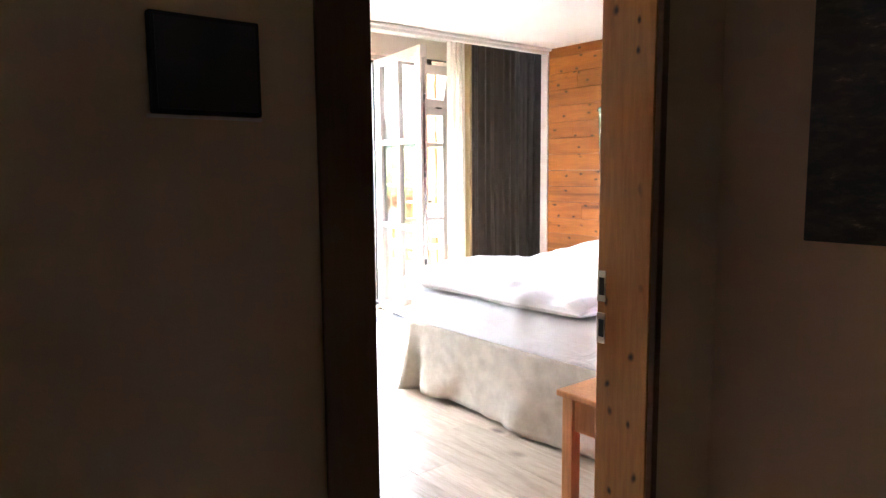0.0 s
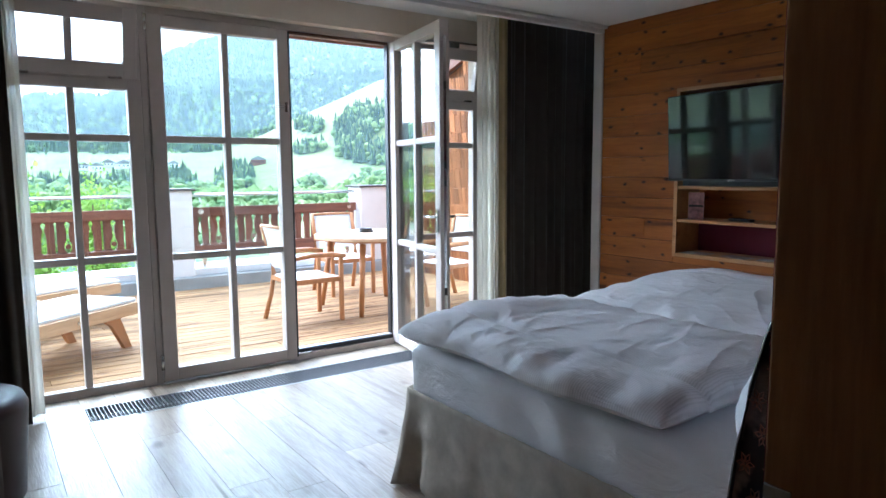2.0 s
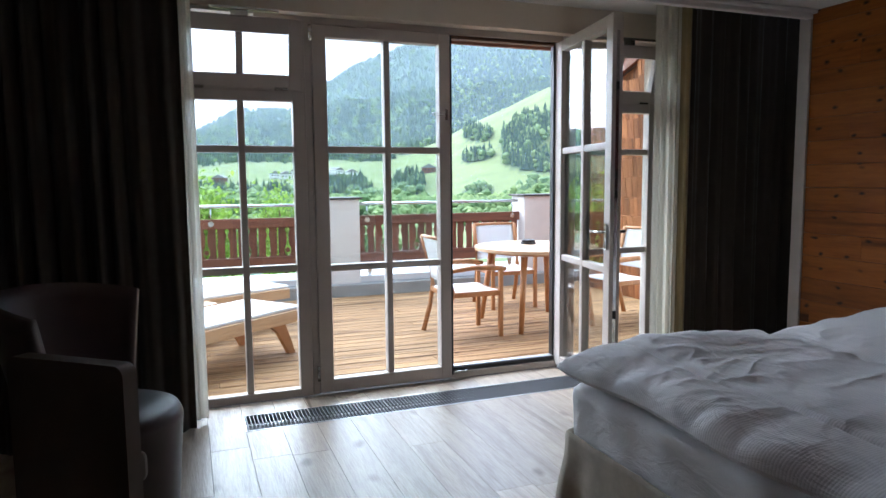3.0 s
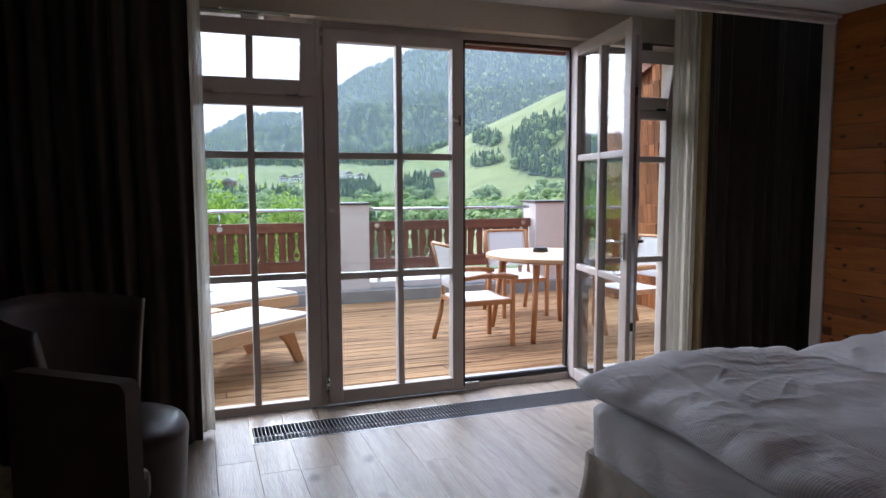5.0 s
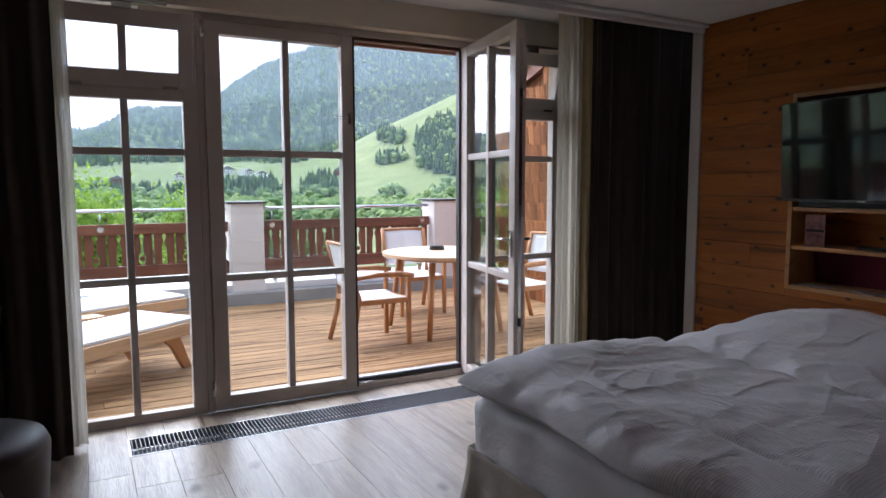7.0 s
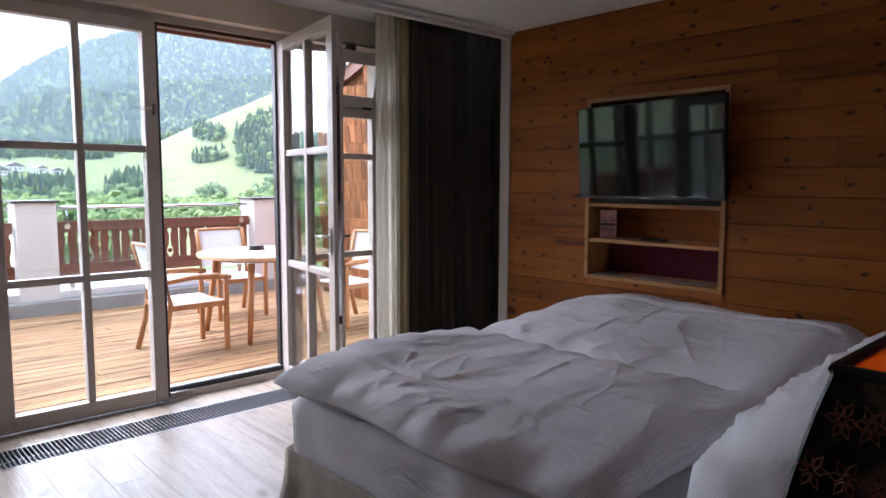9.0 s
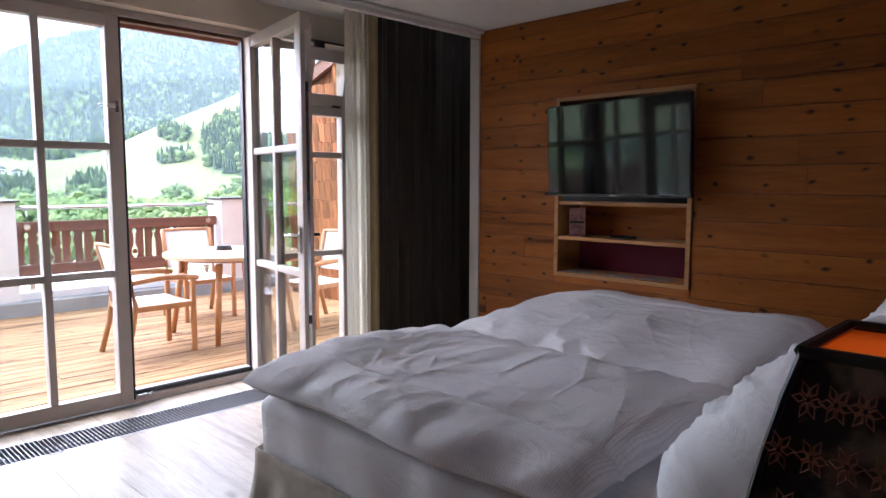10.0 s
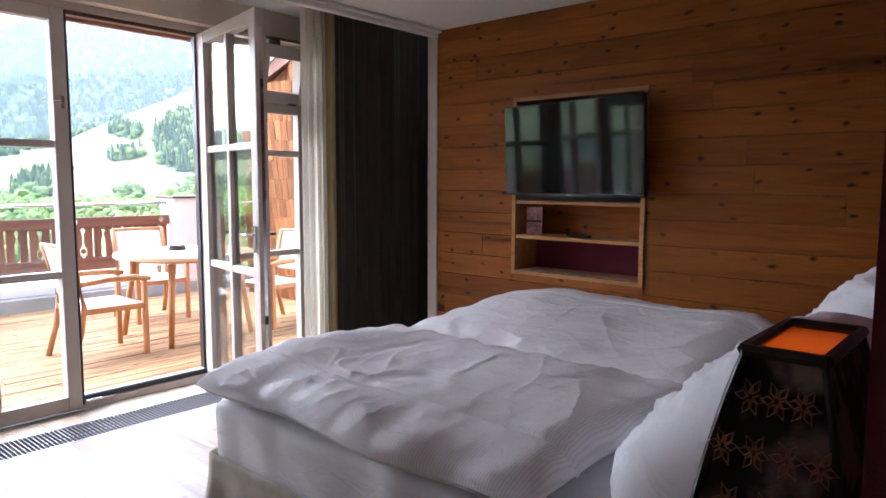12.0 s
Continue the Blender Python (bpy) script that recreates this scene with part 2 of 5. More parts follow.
# lampshade lining, orange silk
ORANGE = cloth("orange_silk", (0.9, 0.4, 0.06), 600.0, 0.6, 5.0, 0.05)
_n, _l = ORANGE.node_tree.nodes, ORANGE.node_tree.links
_t, _m = _n.new("ShaderNodeBsdfTranslucent"), _n.new("ShaderNodeMixShader")
_t.inputs[0].default_value = (0.95, 0.5, 0.08, 1)
_m.inputs[0].default_value = 0.6
_l.new(_n["Principled BSDF"].outputs[0], _m.inputs[1]), _l.new(_t.outputs[0], _m.inputs[2])
_l.new(_m.outputs[0], _n["Material Output"].inputs[0])
# dark shade fabric with mottled brown velvet patches
SHADE, _n, _l, _b = material("velvet_shade", (0.02, 0.015, 0.012), 0.8)
_c = coords(_n, _l)
_t = noise_tex(_n, _l, _c, 13.0, 3.0)
_r = ramp(_n, _l, _t.outputs[0], [(0.44, (0.014, 0.012, 0.011)), (0.54, (0.24, 0.185, 0.145))])
_l.new(_r.outputs[0], _b.inputs["Base Color"])
_f = noise_tex(_n, _l, _c, 300.0, 2.0)
bump(_n, _l, _b, _f.outputs[0], 0.3, 0.003)
EMBROID = plain("copper_thread", (0.32, 0.12, 0.06), 0.5, vary=0.2, scale=40.0)

# dark village photograph
PHOTO, _n, _l, _b = material("dark_photo", (0.03, 0.025, 0.02), 0.35)
_c = coords(_n, _l, (1, 1, 2.6))
_t = noise_tex(_n, _l, _c, 16.0, 6.0, 0.7)
_r = ramp(_n, _l, _t.outputs[0], [(0.45, (0.012, 0.01, 0.008)), (0.62, (0.05, 0.035, 0.022)), (0.72, (0.24, 0.17, 0.1))])
_l.new(_r.outputs[0], _b.inputs["Base Color"])


# ---- building helpers ----
def link_mesh(name, bm, mat, smooth=False):
    me = bpy.data.meshes.new(name)
    bmesh.ops.recalc_face_normals(bm, faces=bm.faces)
    if smooth:
        for f in bm.faces:
            f.smooth = True
    bm.to_mesh(me)
    bm.free()
    if mat:
        me.materials.append(mat)
    return new(name, me)


def part(name, bm, mat, parent, label="", smooth=False):
    ob = link_mesh(name, bm, mat, smooth)
    ob.parent = parent
    if label:
        tagged(ob, label)
    return ob


def thing(name, at, label, category, group="", rz=0.0):
    ob = new(name)
    ob.empty_display_size = 0.1
    ob.matrix_basis = pose(*at, 0, 0, rz)
    return tagged(ob, label, category, group)


def structure(name, bm, mat, label="", smooth=False):
    return tagged(link_mesh(name, bm, mat, smooth), label, name.split("_")[0], kind="structure")


def box(x0, y0, z0, x1, y1, z1, bev=0.0, bm=None, m=None):
    bm = bm or bmesh.new()
    r = bmesh.ops.create_cube(bm, size=1.0)
    for v in r["verts"]:
        v.co = Vector(((x0 + x1) / 2 + v.co.x * (x1 - x0), (y0 + y1) / 2 + v.co.y * (y1 - y0), (z0 + z1) / 2 + v.co.z * (z1 - z0)))
    if bev:
        es = {e for v in r["verts"] for e in v.link_edges}
        out = bmesh.ops.bevel(bm, geom=list(es), offset=bev, segments=2, affect="EDGES", profile=0.5)
        vs = set(out["verts"]) | {v for v in r["verts"] if v.is_valid}
    else:
        vs = r["verts"]
    if m is not None:
        bmesh.ops.transform(bm, matrix=m, verts=list(vs))
    return bm


def tube(points, radius, bm=None, sides=8, radii=None):
    """A tube along points."""
    bm = bm or bmesh.new()
    rings = []
    for i, p in enumerate(points):
        p = Vector(p)
        a = Vector(points[max(0, i - 1)])
        b = Vector(points[min(len(points) - 1, i + 1)])
        d = (b - a).normalized()
        u = d.orthogonal().normalized() if abs(d.z) < 0.99 else Vector((1, 0, 0))
        if abs(d.z) < 0.99:
            u = d.cross(Vector((0, 0, 1))).normalized()
        w = d.cross(u).normalized()
        r = radii[i] if radii else radius
        rings.append([bm.verts.new(p + r * (math.cos(k * math.tau / sides) * u + math.sin(k * math.tau / sides) * w)) for k in range(sides)])
    for a, b in zip(rings, rings[1:]):
        for k in range(sides):
            bm.faces.new((a[k], a[(k + 1) % sides], b[(k + 1) % sides], b[k]))
    bm.faces.new(rings[0][::-1])
    bm.faces.new(rings[-1])
    return bm


def prism(outline, depth, bm=None, m=None):
    """A flat outline in x and z, thick along y."""
    bm = bm or bmesh.new()
    a = [bm.verts.new((x, 0, z)) for x, z in outline]
    b = [bm.verts.new((x, depth, z)) for x, z in outline]
    bm.faces.new(a)
    bm.faces.new(b[::-1])
    for i in range(len(a)):
        j = (i + 1) % len(a)
        bm.faces.new((a[i], b[i], b[j], a[j]))
    if m is not None:
        bmesh.ops.transform(bm, matrix=m, verts=a + b)
    return bm


def sheet_mesh(fn, nu, nv, bm=None):
    """A grid surface from fn(u, v)."""
    bm = bm or bmesh.new()
    g = [[bm.verts.new(fn(i / nu, j / nv)) for j in range(nv + 1)] for i in range(nu + 1)]
    for i in range(nu):
        for j in range(nv):
            bm.faces.new((g[i][j], g[i + 1][j], g[i + 1][j + 1], g[i][j + 1]))
    return bm


# ---- setting ----
XL, XR, XN = -3.9, 2.21, 2.64
YW, YD, YH = -0.12, -4.315, -4.52
ZC = 2.49
structure("wall_west", box(XL - 0.15, -7.65, 0, XL, 0.2, 2.75), PLASTER, "beige plastered side wall of the bedroom")
structure("wall_window_left", box(XL, YW, 0, -1.72, 0.2, 2.75), PLASTER, "beige plastered wall beside the terrace windows")
structure("wall_window_right", box(1.87, YW, 0, XN, 0.2, 2.75), PLASTER, "beige plastered wall beside the terrace windows")
structure("wall_lintel", box(-1.72, YW, 2.455, 1.87, 0.2, 2.75), PLASTER, "beige plastered lintel over the terrace windows")
structure("wall_pocket", box(XN, YW - 0.95, 0, XN + 0.15, 0.2, 2.75), WHITE, "white wall of the curtain pocket")
structure("trim_post", box(XR - 0.012, -1.07, 0, XN, -0.985, ZC), FRAME, "white painted wall edge beside the curtain")
structure("wall_east", box(XR + 0.3, YD, 0, XR + 0.42, -1.07, 2.75), PLASTER, "plastered wall behind the pine boarding")
structure("trim_cornice", box(XL, -1.09, 2.435, XR - 0.014, -1.045, 2.75, 0.006), WHITE, "white curtain pelmet board under the ceiling")
structure("trim_cornice_lip", box(XL, -1.125, 2.462, XR - 0.014, -1.092, 2.488, 0.008), WHITE, "white moulded strip along the pelmet")
structure("ceiling", box(XL, YD, ZC, XR + 0.3, -1.092, ZC + 0.12), CEILING, "white painted bedroom ceiling")
structure("ceiling_pocket", box(XL, -1.045, 2.64, XN, YW, 2.75), CEILING, "white ceiling above the curtains")
structure("floor_base", box(XL, -7.6, -0.2, XN, 0.13, -0.05), PITBLACK, "screed under the oak floor")
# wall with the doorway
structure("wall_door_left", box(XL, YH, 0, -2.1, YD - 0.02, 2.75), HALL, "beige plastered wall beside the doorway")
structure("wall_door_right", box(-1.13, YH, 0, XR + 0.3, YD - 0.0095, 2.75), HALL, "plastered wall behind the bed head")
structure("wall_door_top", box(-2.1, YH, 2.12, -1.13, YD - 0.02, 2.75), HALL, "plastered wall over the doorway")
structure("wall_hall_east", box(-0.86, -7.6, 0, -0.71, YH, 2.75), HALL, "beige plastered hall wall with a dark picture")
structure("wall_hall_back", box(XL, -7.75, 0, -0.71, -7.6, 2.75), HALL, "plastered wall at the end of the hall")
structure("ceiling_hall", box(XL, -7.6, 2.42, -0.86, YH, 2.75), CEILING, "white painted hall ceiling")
structure("wall_headboard", box(-1.122, YD - 0.0085, 0, XR, YD + 0.004, ZC), RED, "dark red felt covered wall behind the bed")
# door frame
door = thing("door_1", (-1.6, YH, 0), "open doorway with knotty pine lining and dark casing", "doorway")
tagged(door, kind="structure")
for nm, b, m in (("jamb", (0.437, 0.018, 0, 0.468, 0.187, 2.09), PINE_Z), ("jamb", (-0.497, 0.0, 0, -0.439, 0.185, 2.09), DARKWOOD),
                 ("head", (-0.439, 0.0, 2.09, 0.437, 0.16, 2.12), PINE_Z), ("casing", (0.44, -0.002, 0, 0.4685, 0.0165, 2.09), DARKWOOD),
                 ("casing", (-0.545, -0.012, 0, -0.439, -0.002, 2.2), DARKWOOD), ("casing", (-0.439, -0.012, 2.09, 0.44, -0.002, 2.2), DARKWOOD)):
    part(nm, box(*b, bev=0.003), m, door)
for z in (0.98, 0.86):
    part("strike_plate", box(0.4325, 0.155, z, 0.4368, 0.185, z + 0.09, 0.002), STEEL, door, "steel strike plate")
    part("strike_hole", box(0.431, 0.161, z + 0.02, 0.433, 0.177, z + 0.07), BLACK, door)


# ---- windows ----
def sash(root, x0, x1, z0, z1, gx, gz, mull, bars, y0=-0.035, y1=0.035, m=None, frame_mat=None):
    """Frame, glazing bars and panes of one sash; gx, gz: the glass opening."""
    fm = frame_mat or FRAME
    def p(name, b, mat, bev=0.0):
        return part(name, box(*b, bev=bev, m=m), mat, root)
    p("stile", (x0, y0, z0, gx[0], y1, z1), fm, 0.006)
    p("stile", (gx[1], y0, z0, x1, y1, z1), fm, 0.006)
    p("rail", (gx[0] - 0.002, y0 + 0.002, gz[1], gx[1] + 0.002, y1 - 0.002, z1), fm, 0.006)
    p("rail", (gx[0] - 0.002, y0 + 0.002, z0, gx[1] + 0.002, y1 - 0.002, gz[0]), fm, 0.006)
    xs = [gx[0]] + ([mull] if mull is not None else []) + [gx[1]]
    if mull is not None:
        p("glazing_bar", (mull - 0.021, y0 + 0.006, gz[0], mull + 0.021, y1 - 0.006, gz[1]), fm, 0.006)
    for z in bars:
        p("glazing_bar", (gx[0], y0 + 0.009, z - 0.022, gx[1], y1 - 0.009, z + 0.022), fm, 0.006)
    zs = [gz[0]] + list(bars) + [gz[1]]
    for a, b in zip(xs, xs[1:]):
        for c, d in zip(zs, zs[1:]):
            o = part("pane", box(a, -0.003, c, b, 0.003, d, m=m), GLASS, root)
            o.visible_shadow = False
    return root


def fixed_window(name, x0, x1, gx, mull, label):
    w = thing(name, ((x0 + x1) / 2, 0, 0), label, "window")
    tagged(w, kind="structure")
    cx = (x0 + x1) / 2
    s = lambda *v: tuple(q - cx for q in v)
    sash(w, *s(x0, x1), 0.0, 1.985, s(*gx), (0.055, 1.92), mull - cx, (1.622, 0.86))
    # outer frame round the tilting light
    part("stile", box(x0 - cx, -0.03, 1.985, x0 - cx + 0.05, 0.035, 2.455, 0.004), FRAME, w)
    part("stile", box(x1 - cx - 0.05, -0.03, 1.985, x1 - cx, 0.035, 2.455, 0.004), FRAME, w)
    part("rail", box(x0 - cx + 0.05, -0.03, 2.43, x1 - cx - 0.05, 0.035, 2.455), FRAME, w)
    part("rail", box(x0 - cx + 0.05, -0.03, 1.95, x1 - cx - 0.05, 0.034, 2.03, 0.004), FRAME, w)
    t = part("tilting_light", box(gx[0] - 0.06 - cx, -0.045, 1.992, gx[1] + 0.06 - cx, -0.036, 2.0), FRAME, w, "top light tilted inwards")
    tilt = Matrix.Translation((0, -0.03, 2.0)) @ Matrix.Rotation(radians(15), 4, "X") @ Matrix.Translation((0, 0.0, -2.0))
    sash(t, gx[0] - 0.055 - cx, gx[1] + 0.055 - cx, 2.0, 2.42, s(gx[0] + 0.02, gx[1] - 0.024), (2.082, 2.325), mull - cx, (), -0.03, 0.03, tilt)
    part("hinge", box(gx[1] - cx - 0.11, -0.062, 1.985, gx[1] - cx - 0.03, -0.036, 2.0, 0.002), STEEL, w)
    part("hinge", box(gx[0] - cx + 0.03, -0.062, 1.985, gx[0] - cx + 0.11, -0.036, 2.0, 0.002), STEEL, w)
    part("opener_arm", box(-0.16, -0.2, 2.425, 0.24, -0.17, 2.442, 0.003), STEEL, w, "steel opener arm")
    part("opener_block", box(-0.04, -0.19, 2.39, 0.06, -0.14, 2.425, 0.003), STEEL, w)
    part("opener_rail", box(-0.35, -0.115, 2.428, 0.1, -0.03, 2.45, 0.003), WHITE, w)
    return w


fixed_window("window_1", -1.72, -0.905, (-1.625, -0.987), -1.305, "white painted six-pane window with a tilted top light")
fixed_window("window_2", 0.985, 1.87, (1.09, 1.745), 1.415, "white painted window beside the open door, top light tilted")

leaf1 = thing("door_2", (-0.385, 0, 0), "closed white painted glazed terrace door leaf", "glazed door")
tagged(leaf1, kind="structure")
sash(leaf1, -0.475, 0.465, 0.015, 2.405, (-0.383, 0.385), (0.1, 2.33), 0.018, (1.622, 0.847), -0.05, 0.03)
part("hinge", tube([(-0.485, -0.06, 2.3), (-0.485, -0.06, 2.4)], 0.012), STEEL, leaf1, smooth=True)
part("hinge", tube([(-0.485, -0.06, 0.1), (-0.485, -0.06, 0.2)], 0.012), STEEL, leaf1, smooth=True)
part("catch_plate", box(0.425, -0.056, 1.83, 0.445, -0.05, 1.9, 0.001), STEEL, leaf1)
part("catch_loop", tube([(0.43, -0.062, 1.86), (0.33, -0.065, 1.858), (0.325, -0.065, 1.866), (0.33, -0.065, 1.874), (0.43, -0.062, 1.874)], 0.003, sides=6), STEEL, leaf1, "steel wire catch")

leaf2 = thing("door_3", (0.965, -0.03, 0), "open white painted glazed terrace door leaf", "glazed door", rz=-99.5)
tagged(leaf2, kind="structure")
sash(leaf2, 0.0, 0.92, 0.02, 2.405, (0.09, 0.83), (0.1, 2.33), 0.46, (1.622, 0.847), -0.035, 0.035)
for s in (-1, 1):
    plate = part("handle_plate", box(0.86, s * 0.036, 0.98, 0.89, s * 0.046, 1.14, 0.003), STEEL, leaf2)
    part("handle", tube([(0.875, s * 0.04, 1.09), (0.875, s * 0.085, 1.09), (0.865, s * 0.09, 1.09), (0.76, s * 0.09, 1.085)], 0.009), BLACK if s > 0 else STEEL, plate, "lever handle", True)
part("lock_strip", box(0.9205, -0.01, 0.1, 0.9235, 0.01, 2.3), STEEL, leaf2)
for z in (0.55, 1.3, 1.42, 1.95):
    part("lock_bolt", box(0.9235, -0.008, z, 0.931, 0.008, z + 0.05, 0.001), BLACK, leaf2)

fr = thing("door_frame", (0.5, 0, 0), "white terrace door frame with a dark sealed threshold", "door frame")
tagged(fr, kind="structure")
for b, m in (((-1.402, -0.028, 0.0, -1.362, 0.05, 2.455), FRAME), ((-1.36, -0.028, 2.41, 0.48, 0.05, 2.455), FRAME), ((0.432, -0.028, 0.0, 0.482, 0.05, 2.408), FRAME),
             ((-0.415, -0.03, 0.0, 0.43, 0.06, 0.045), FRAME), ((-0.415, -0.012, 0.046, 0.43, 0.06, 0.075), BLACK), ((-0.41, 0.0, 0.076, 0.43, 0.05, 0.083), ALU),
             ((-1.36, 0.032, 0.0, -0.42, 0.06, 0.05), BLACK), ((-0.416, -0.04, 0.03, -0.404, 0.035, 2.4), BLACK), ((0.418, 0.0, 0.08, 0.43, 0.05, 2.4), BLACK),
             ((-0.41, -0.012, 2.385, 0.42, 0.05, 2.408), DARKWOOD)):
    part("frame_bar", box(*b, bev=0.003), m, fr)
part("catch", box(-0.4, -0.05, 0.046, -0.3, -0.02, 0.058, 0.002), STEEL, fr)
structure("trim_eave", box(-2.5, 0.21, 2.62, 2.6, 0.9, 2.68), RAILWOOD, "reddish wooden eave boards over the terrace door")
structure("trim_eave_edge", box(-2.5, 0.86, 2.54, 2.6, 0.9, 2.618), RAILWOOD, "reddish wooden eave edge board")


# ---- curtains ----
def curtain(name, pts, z0, z1, mat, waves, amp, label, seed):
    """A hanging curtain between two plan points."""
    (xa, ya), (xb, yb) = pts
    rnd = random.Random(seed)
    ph = [rnd.uniform(0, 6.28) for _ in range(5)]
    d = Vector((xb - xa, yb - ya, 0))
    nrm = Vector((-d.y, d.x, 0)).normalized()

    def fn(u, v):
        w = u + 0.012 * math.sin(u * 23 + ph[0]) + 0.01 * (1 - v) * math.sin(v * 4 + ph[1])
        a = amp * (0.75 + 0.25 * math.sin(u * 9 + ph[2])) * (1.0 - 0.25 * v)
        o = a * math.sin(w * waves * math.tau + ph[3]) + 0.35 * a * math.sin(w * waves * 2.3 * math.tau + ph[4] + v)
        p = Vector((xa, ya, z0 + (z1 - z0) * v)) + d * u + nrm * o
        return p
    ob = link_mesh(name, sheet_mesh(fn, int(waves * 14), 18), mat, True)
    sol = ob.modifiers.new("thickness", "SOLIDIFY")
    sol.thickness = 0.004
    return tagged(ob, label, "curtain")


curtain("curtain", ((1.62, -0.6), (2.6, -0.66)), 0.015, 2.62, CURTAIN, 9, 0.045, "heavy grey-brown floor-length curtain drawn aside", 1)
curtain("curtain", ((1.585, -0.52), (1.63, -0.62)), 0.015, 2.62, LINING, 1.0, 0.02, "ochre curtain lining edge beside the voile", 5)
curtain("sheer_curtain", ((1.45, -0.47), (1.6, -0.55)), 0.015, 2.62, SHEER, 3.5, 0.03, "translucent white voile curtain gathered at the window", 2)
curtain("curtain", ((-3.2, -0.42), (-1.64, -0.42)), 0.012, 2.62, CURTAIN, 13, 0.05, "heavy grey-brown floor-length curtain drawn aside", 3)
curtain("sheer_curtain", ((-1.72, -0.33), (-1.575, -0.31)), 0.03, 2.62, SHEER, 2.5, 0.02, "narrow fold of white voile behind the dark curtain", 4)
structure("trim_curtain_track", box(XL, -0.63, 2.62, XN, -0.4, 2.64), WHITE, "white curtain track under the ceiling")

# ---- floor grille ----
gr = thing("floor_grille", (0.2, -0.415, 0), "aluminium slatted convector grille set in the oak floor", "floor grille")
for b in ((-1.58, -0.135, -0.048, 1.62, -0.128, 0.003), (-1.58, 0.128, -0.048, 1.62, 0.135, 0.003), (-1.58, -0.128, -0.048, -1.572, 0.128, 0.003), (1.612, -0.128, -0.048, 1.62, 0.128, 0.003)):
    part("edge_strip", box(*b), ALU, gr)
part("duct", box(-1.572, -0.128, -0.0495, 1.612, 0.128, -0.048), PITBLACK, gr, "black duct under the slats")
part("crossbar", box(-1.572, -0.005, -0.02, 1.592, 0.005, -0.012), ALU, gr)
slat_me = bpy.data.meshes.new("slat")
sb = box(-0.0028, -0.127, -0.011, 0.0028, 0.127, 0.002)
sb.to_mesh(slat_me)
sb.free()
slat_me.materials.append(plain("anodised_slat", (0.11, 0.11, 0.115), 0.5, 0.6, vary=0.05, scale=20.0, bumps=0.02))
for i in range(145):
    o = new("slat", slat_me)
    o.parent = gr
    o.location = (-1.562 + i * 0.0219, 0, 0)


# ---- bed ----
def soft(p, s, a):
    return a * noise.noise(Vector(p) * s)


bed = thing("double_bed", (0.72, -3.25, 0), "double box-spring bed with white mattress and beige linen skirt", "bed")
part("base", box(-0.95, -1.03, 0.08, 0.95, 1.0, 0.4, 0.02), LINEN, bed)


def rounded_slab(x0, y0, x1, y1, z0, z1, r, n, wob, seed):
    """A mattress-like slab with softly wavy faces."""
    bm = box(x0, y0, z0, x1, y1, z1)
    bmesh.ops.subdivide_edges(bm, edges=list(bm.edges), cuts=n, use_grid_fill=True)
    for v in bm.verts:
        c = Vector((min(max(v.co.x, x0 + r), x1 - r), min(max(v.co.y, y0 + r), y1 - r), min(max(v.co.z, z0 + r), z1 - r)))
        d = v.co - c
        if d.length > 1e-6:
            v.co = c + d.normalized() * r
        q = v.co + Vector((seed, 0, 0))
        # drawn folds of the sheet on the sides
        fold = math.sin((q.x + q.y) * 21 + 3 * noise.noise(q * 3) + (z1 - q.z) * 8)
        side = 1 if abs(v.co.x - x0) < 0.02 or abs(v.co.x - x1) < 0.02 or abs(v.co.y - y1) < 0.02 else 0
        amp = wob * (0.35 + 1.3 * max(0, noise.noise(q * 2.1)))
        if side:
            n2 = Vector((v.co.x - (x0 + x1) / 2, v.co.y - (y0 + y1) / 2, 0))
            ax = Vector((math.copysign(1, n2.x), 0, 0)) if min(abs(v.co.x - x0), abs(v.co.x - x1)) < 0.02 else Vector((0, math.copysign(1, n2.y), 0))
            v.co += ax * fold * amp
        v.co.z += 0.006 * noise.noise(q * 4)
    return bm


part("mattress", rounded_slab(-1.0, -1.04, 1.0, 1.05, 0.4, 0.64, 0.05, 46, 0.012, 3), SHEET, bed, "white fitted sheet over the mattress", True)


def skirt_fn():
    def fn(u, v):
        # round three sides: near long side, foot, far long side
        pts = [(-1.0, -1.03), (-1.0, 1.05), (1.0, 1.05), (1.0, -1.03)]
        L = [2.08, 2.0, 2.08]
        s = u * sum(L)
        k = 0
        while k < 2 and s > L[k]:
            s -= L[k]
            k += 1
        a, b = Vector((*pts[k], 0)), Vector((*pts[k + 1], 0))
        d = (b - a).normalized()
        p = a + d * s
        out = Vector((-d.y, d.x, 0))
        near = min(abs(u * sum(L) - 2.08), abs(u * sum(L) - 4.08))
        flare = (1 - v) ** 1.4
        o = 0.012 + 0.02 * flare + flare * 0.022 * math.sin(s * 7 + 2 * noise.noise(p * 2)) + 0.03 * flare * noise.noise(p * 7 + Vector((0, 0, v * 3))) + 0.008 * noise.noise(p * 16 + Vector((0, 0, v * 6)))
        if near < 0.16:
            o += flare * 0.05 * math.cos(near / 0.16 * math.pi * 1.5)
        z = 0.012 + 0.018 * (0.5 + 0.5 * math.sin(s * 5)) * (1 - v) + 0.43 * v
        return Vector((p.x, p.y, z)) + out * o
    return fn


sk = part("skirt", sheet_mesh(skirt_fn(), 190, 16), LINEN, bed, "beige linen valance with a corner pleat", True)
sk.modifiers.new("thickness", "SOLIDIFY").thickness = 0.004


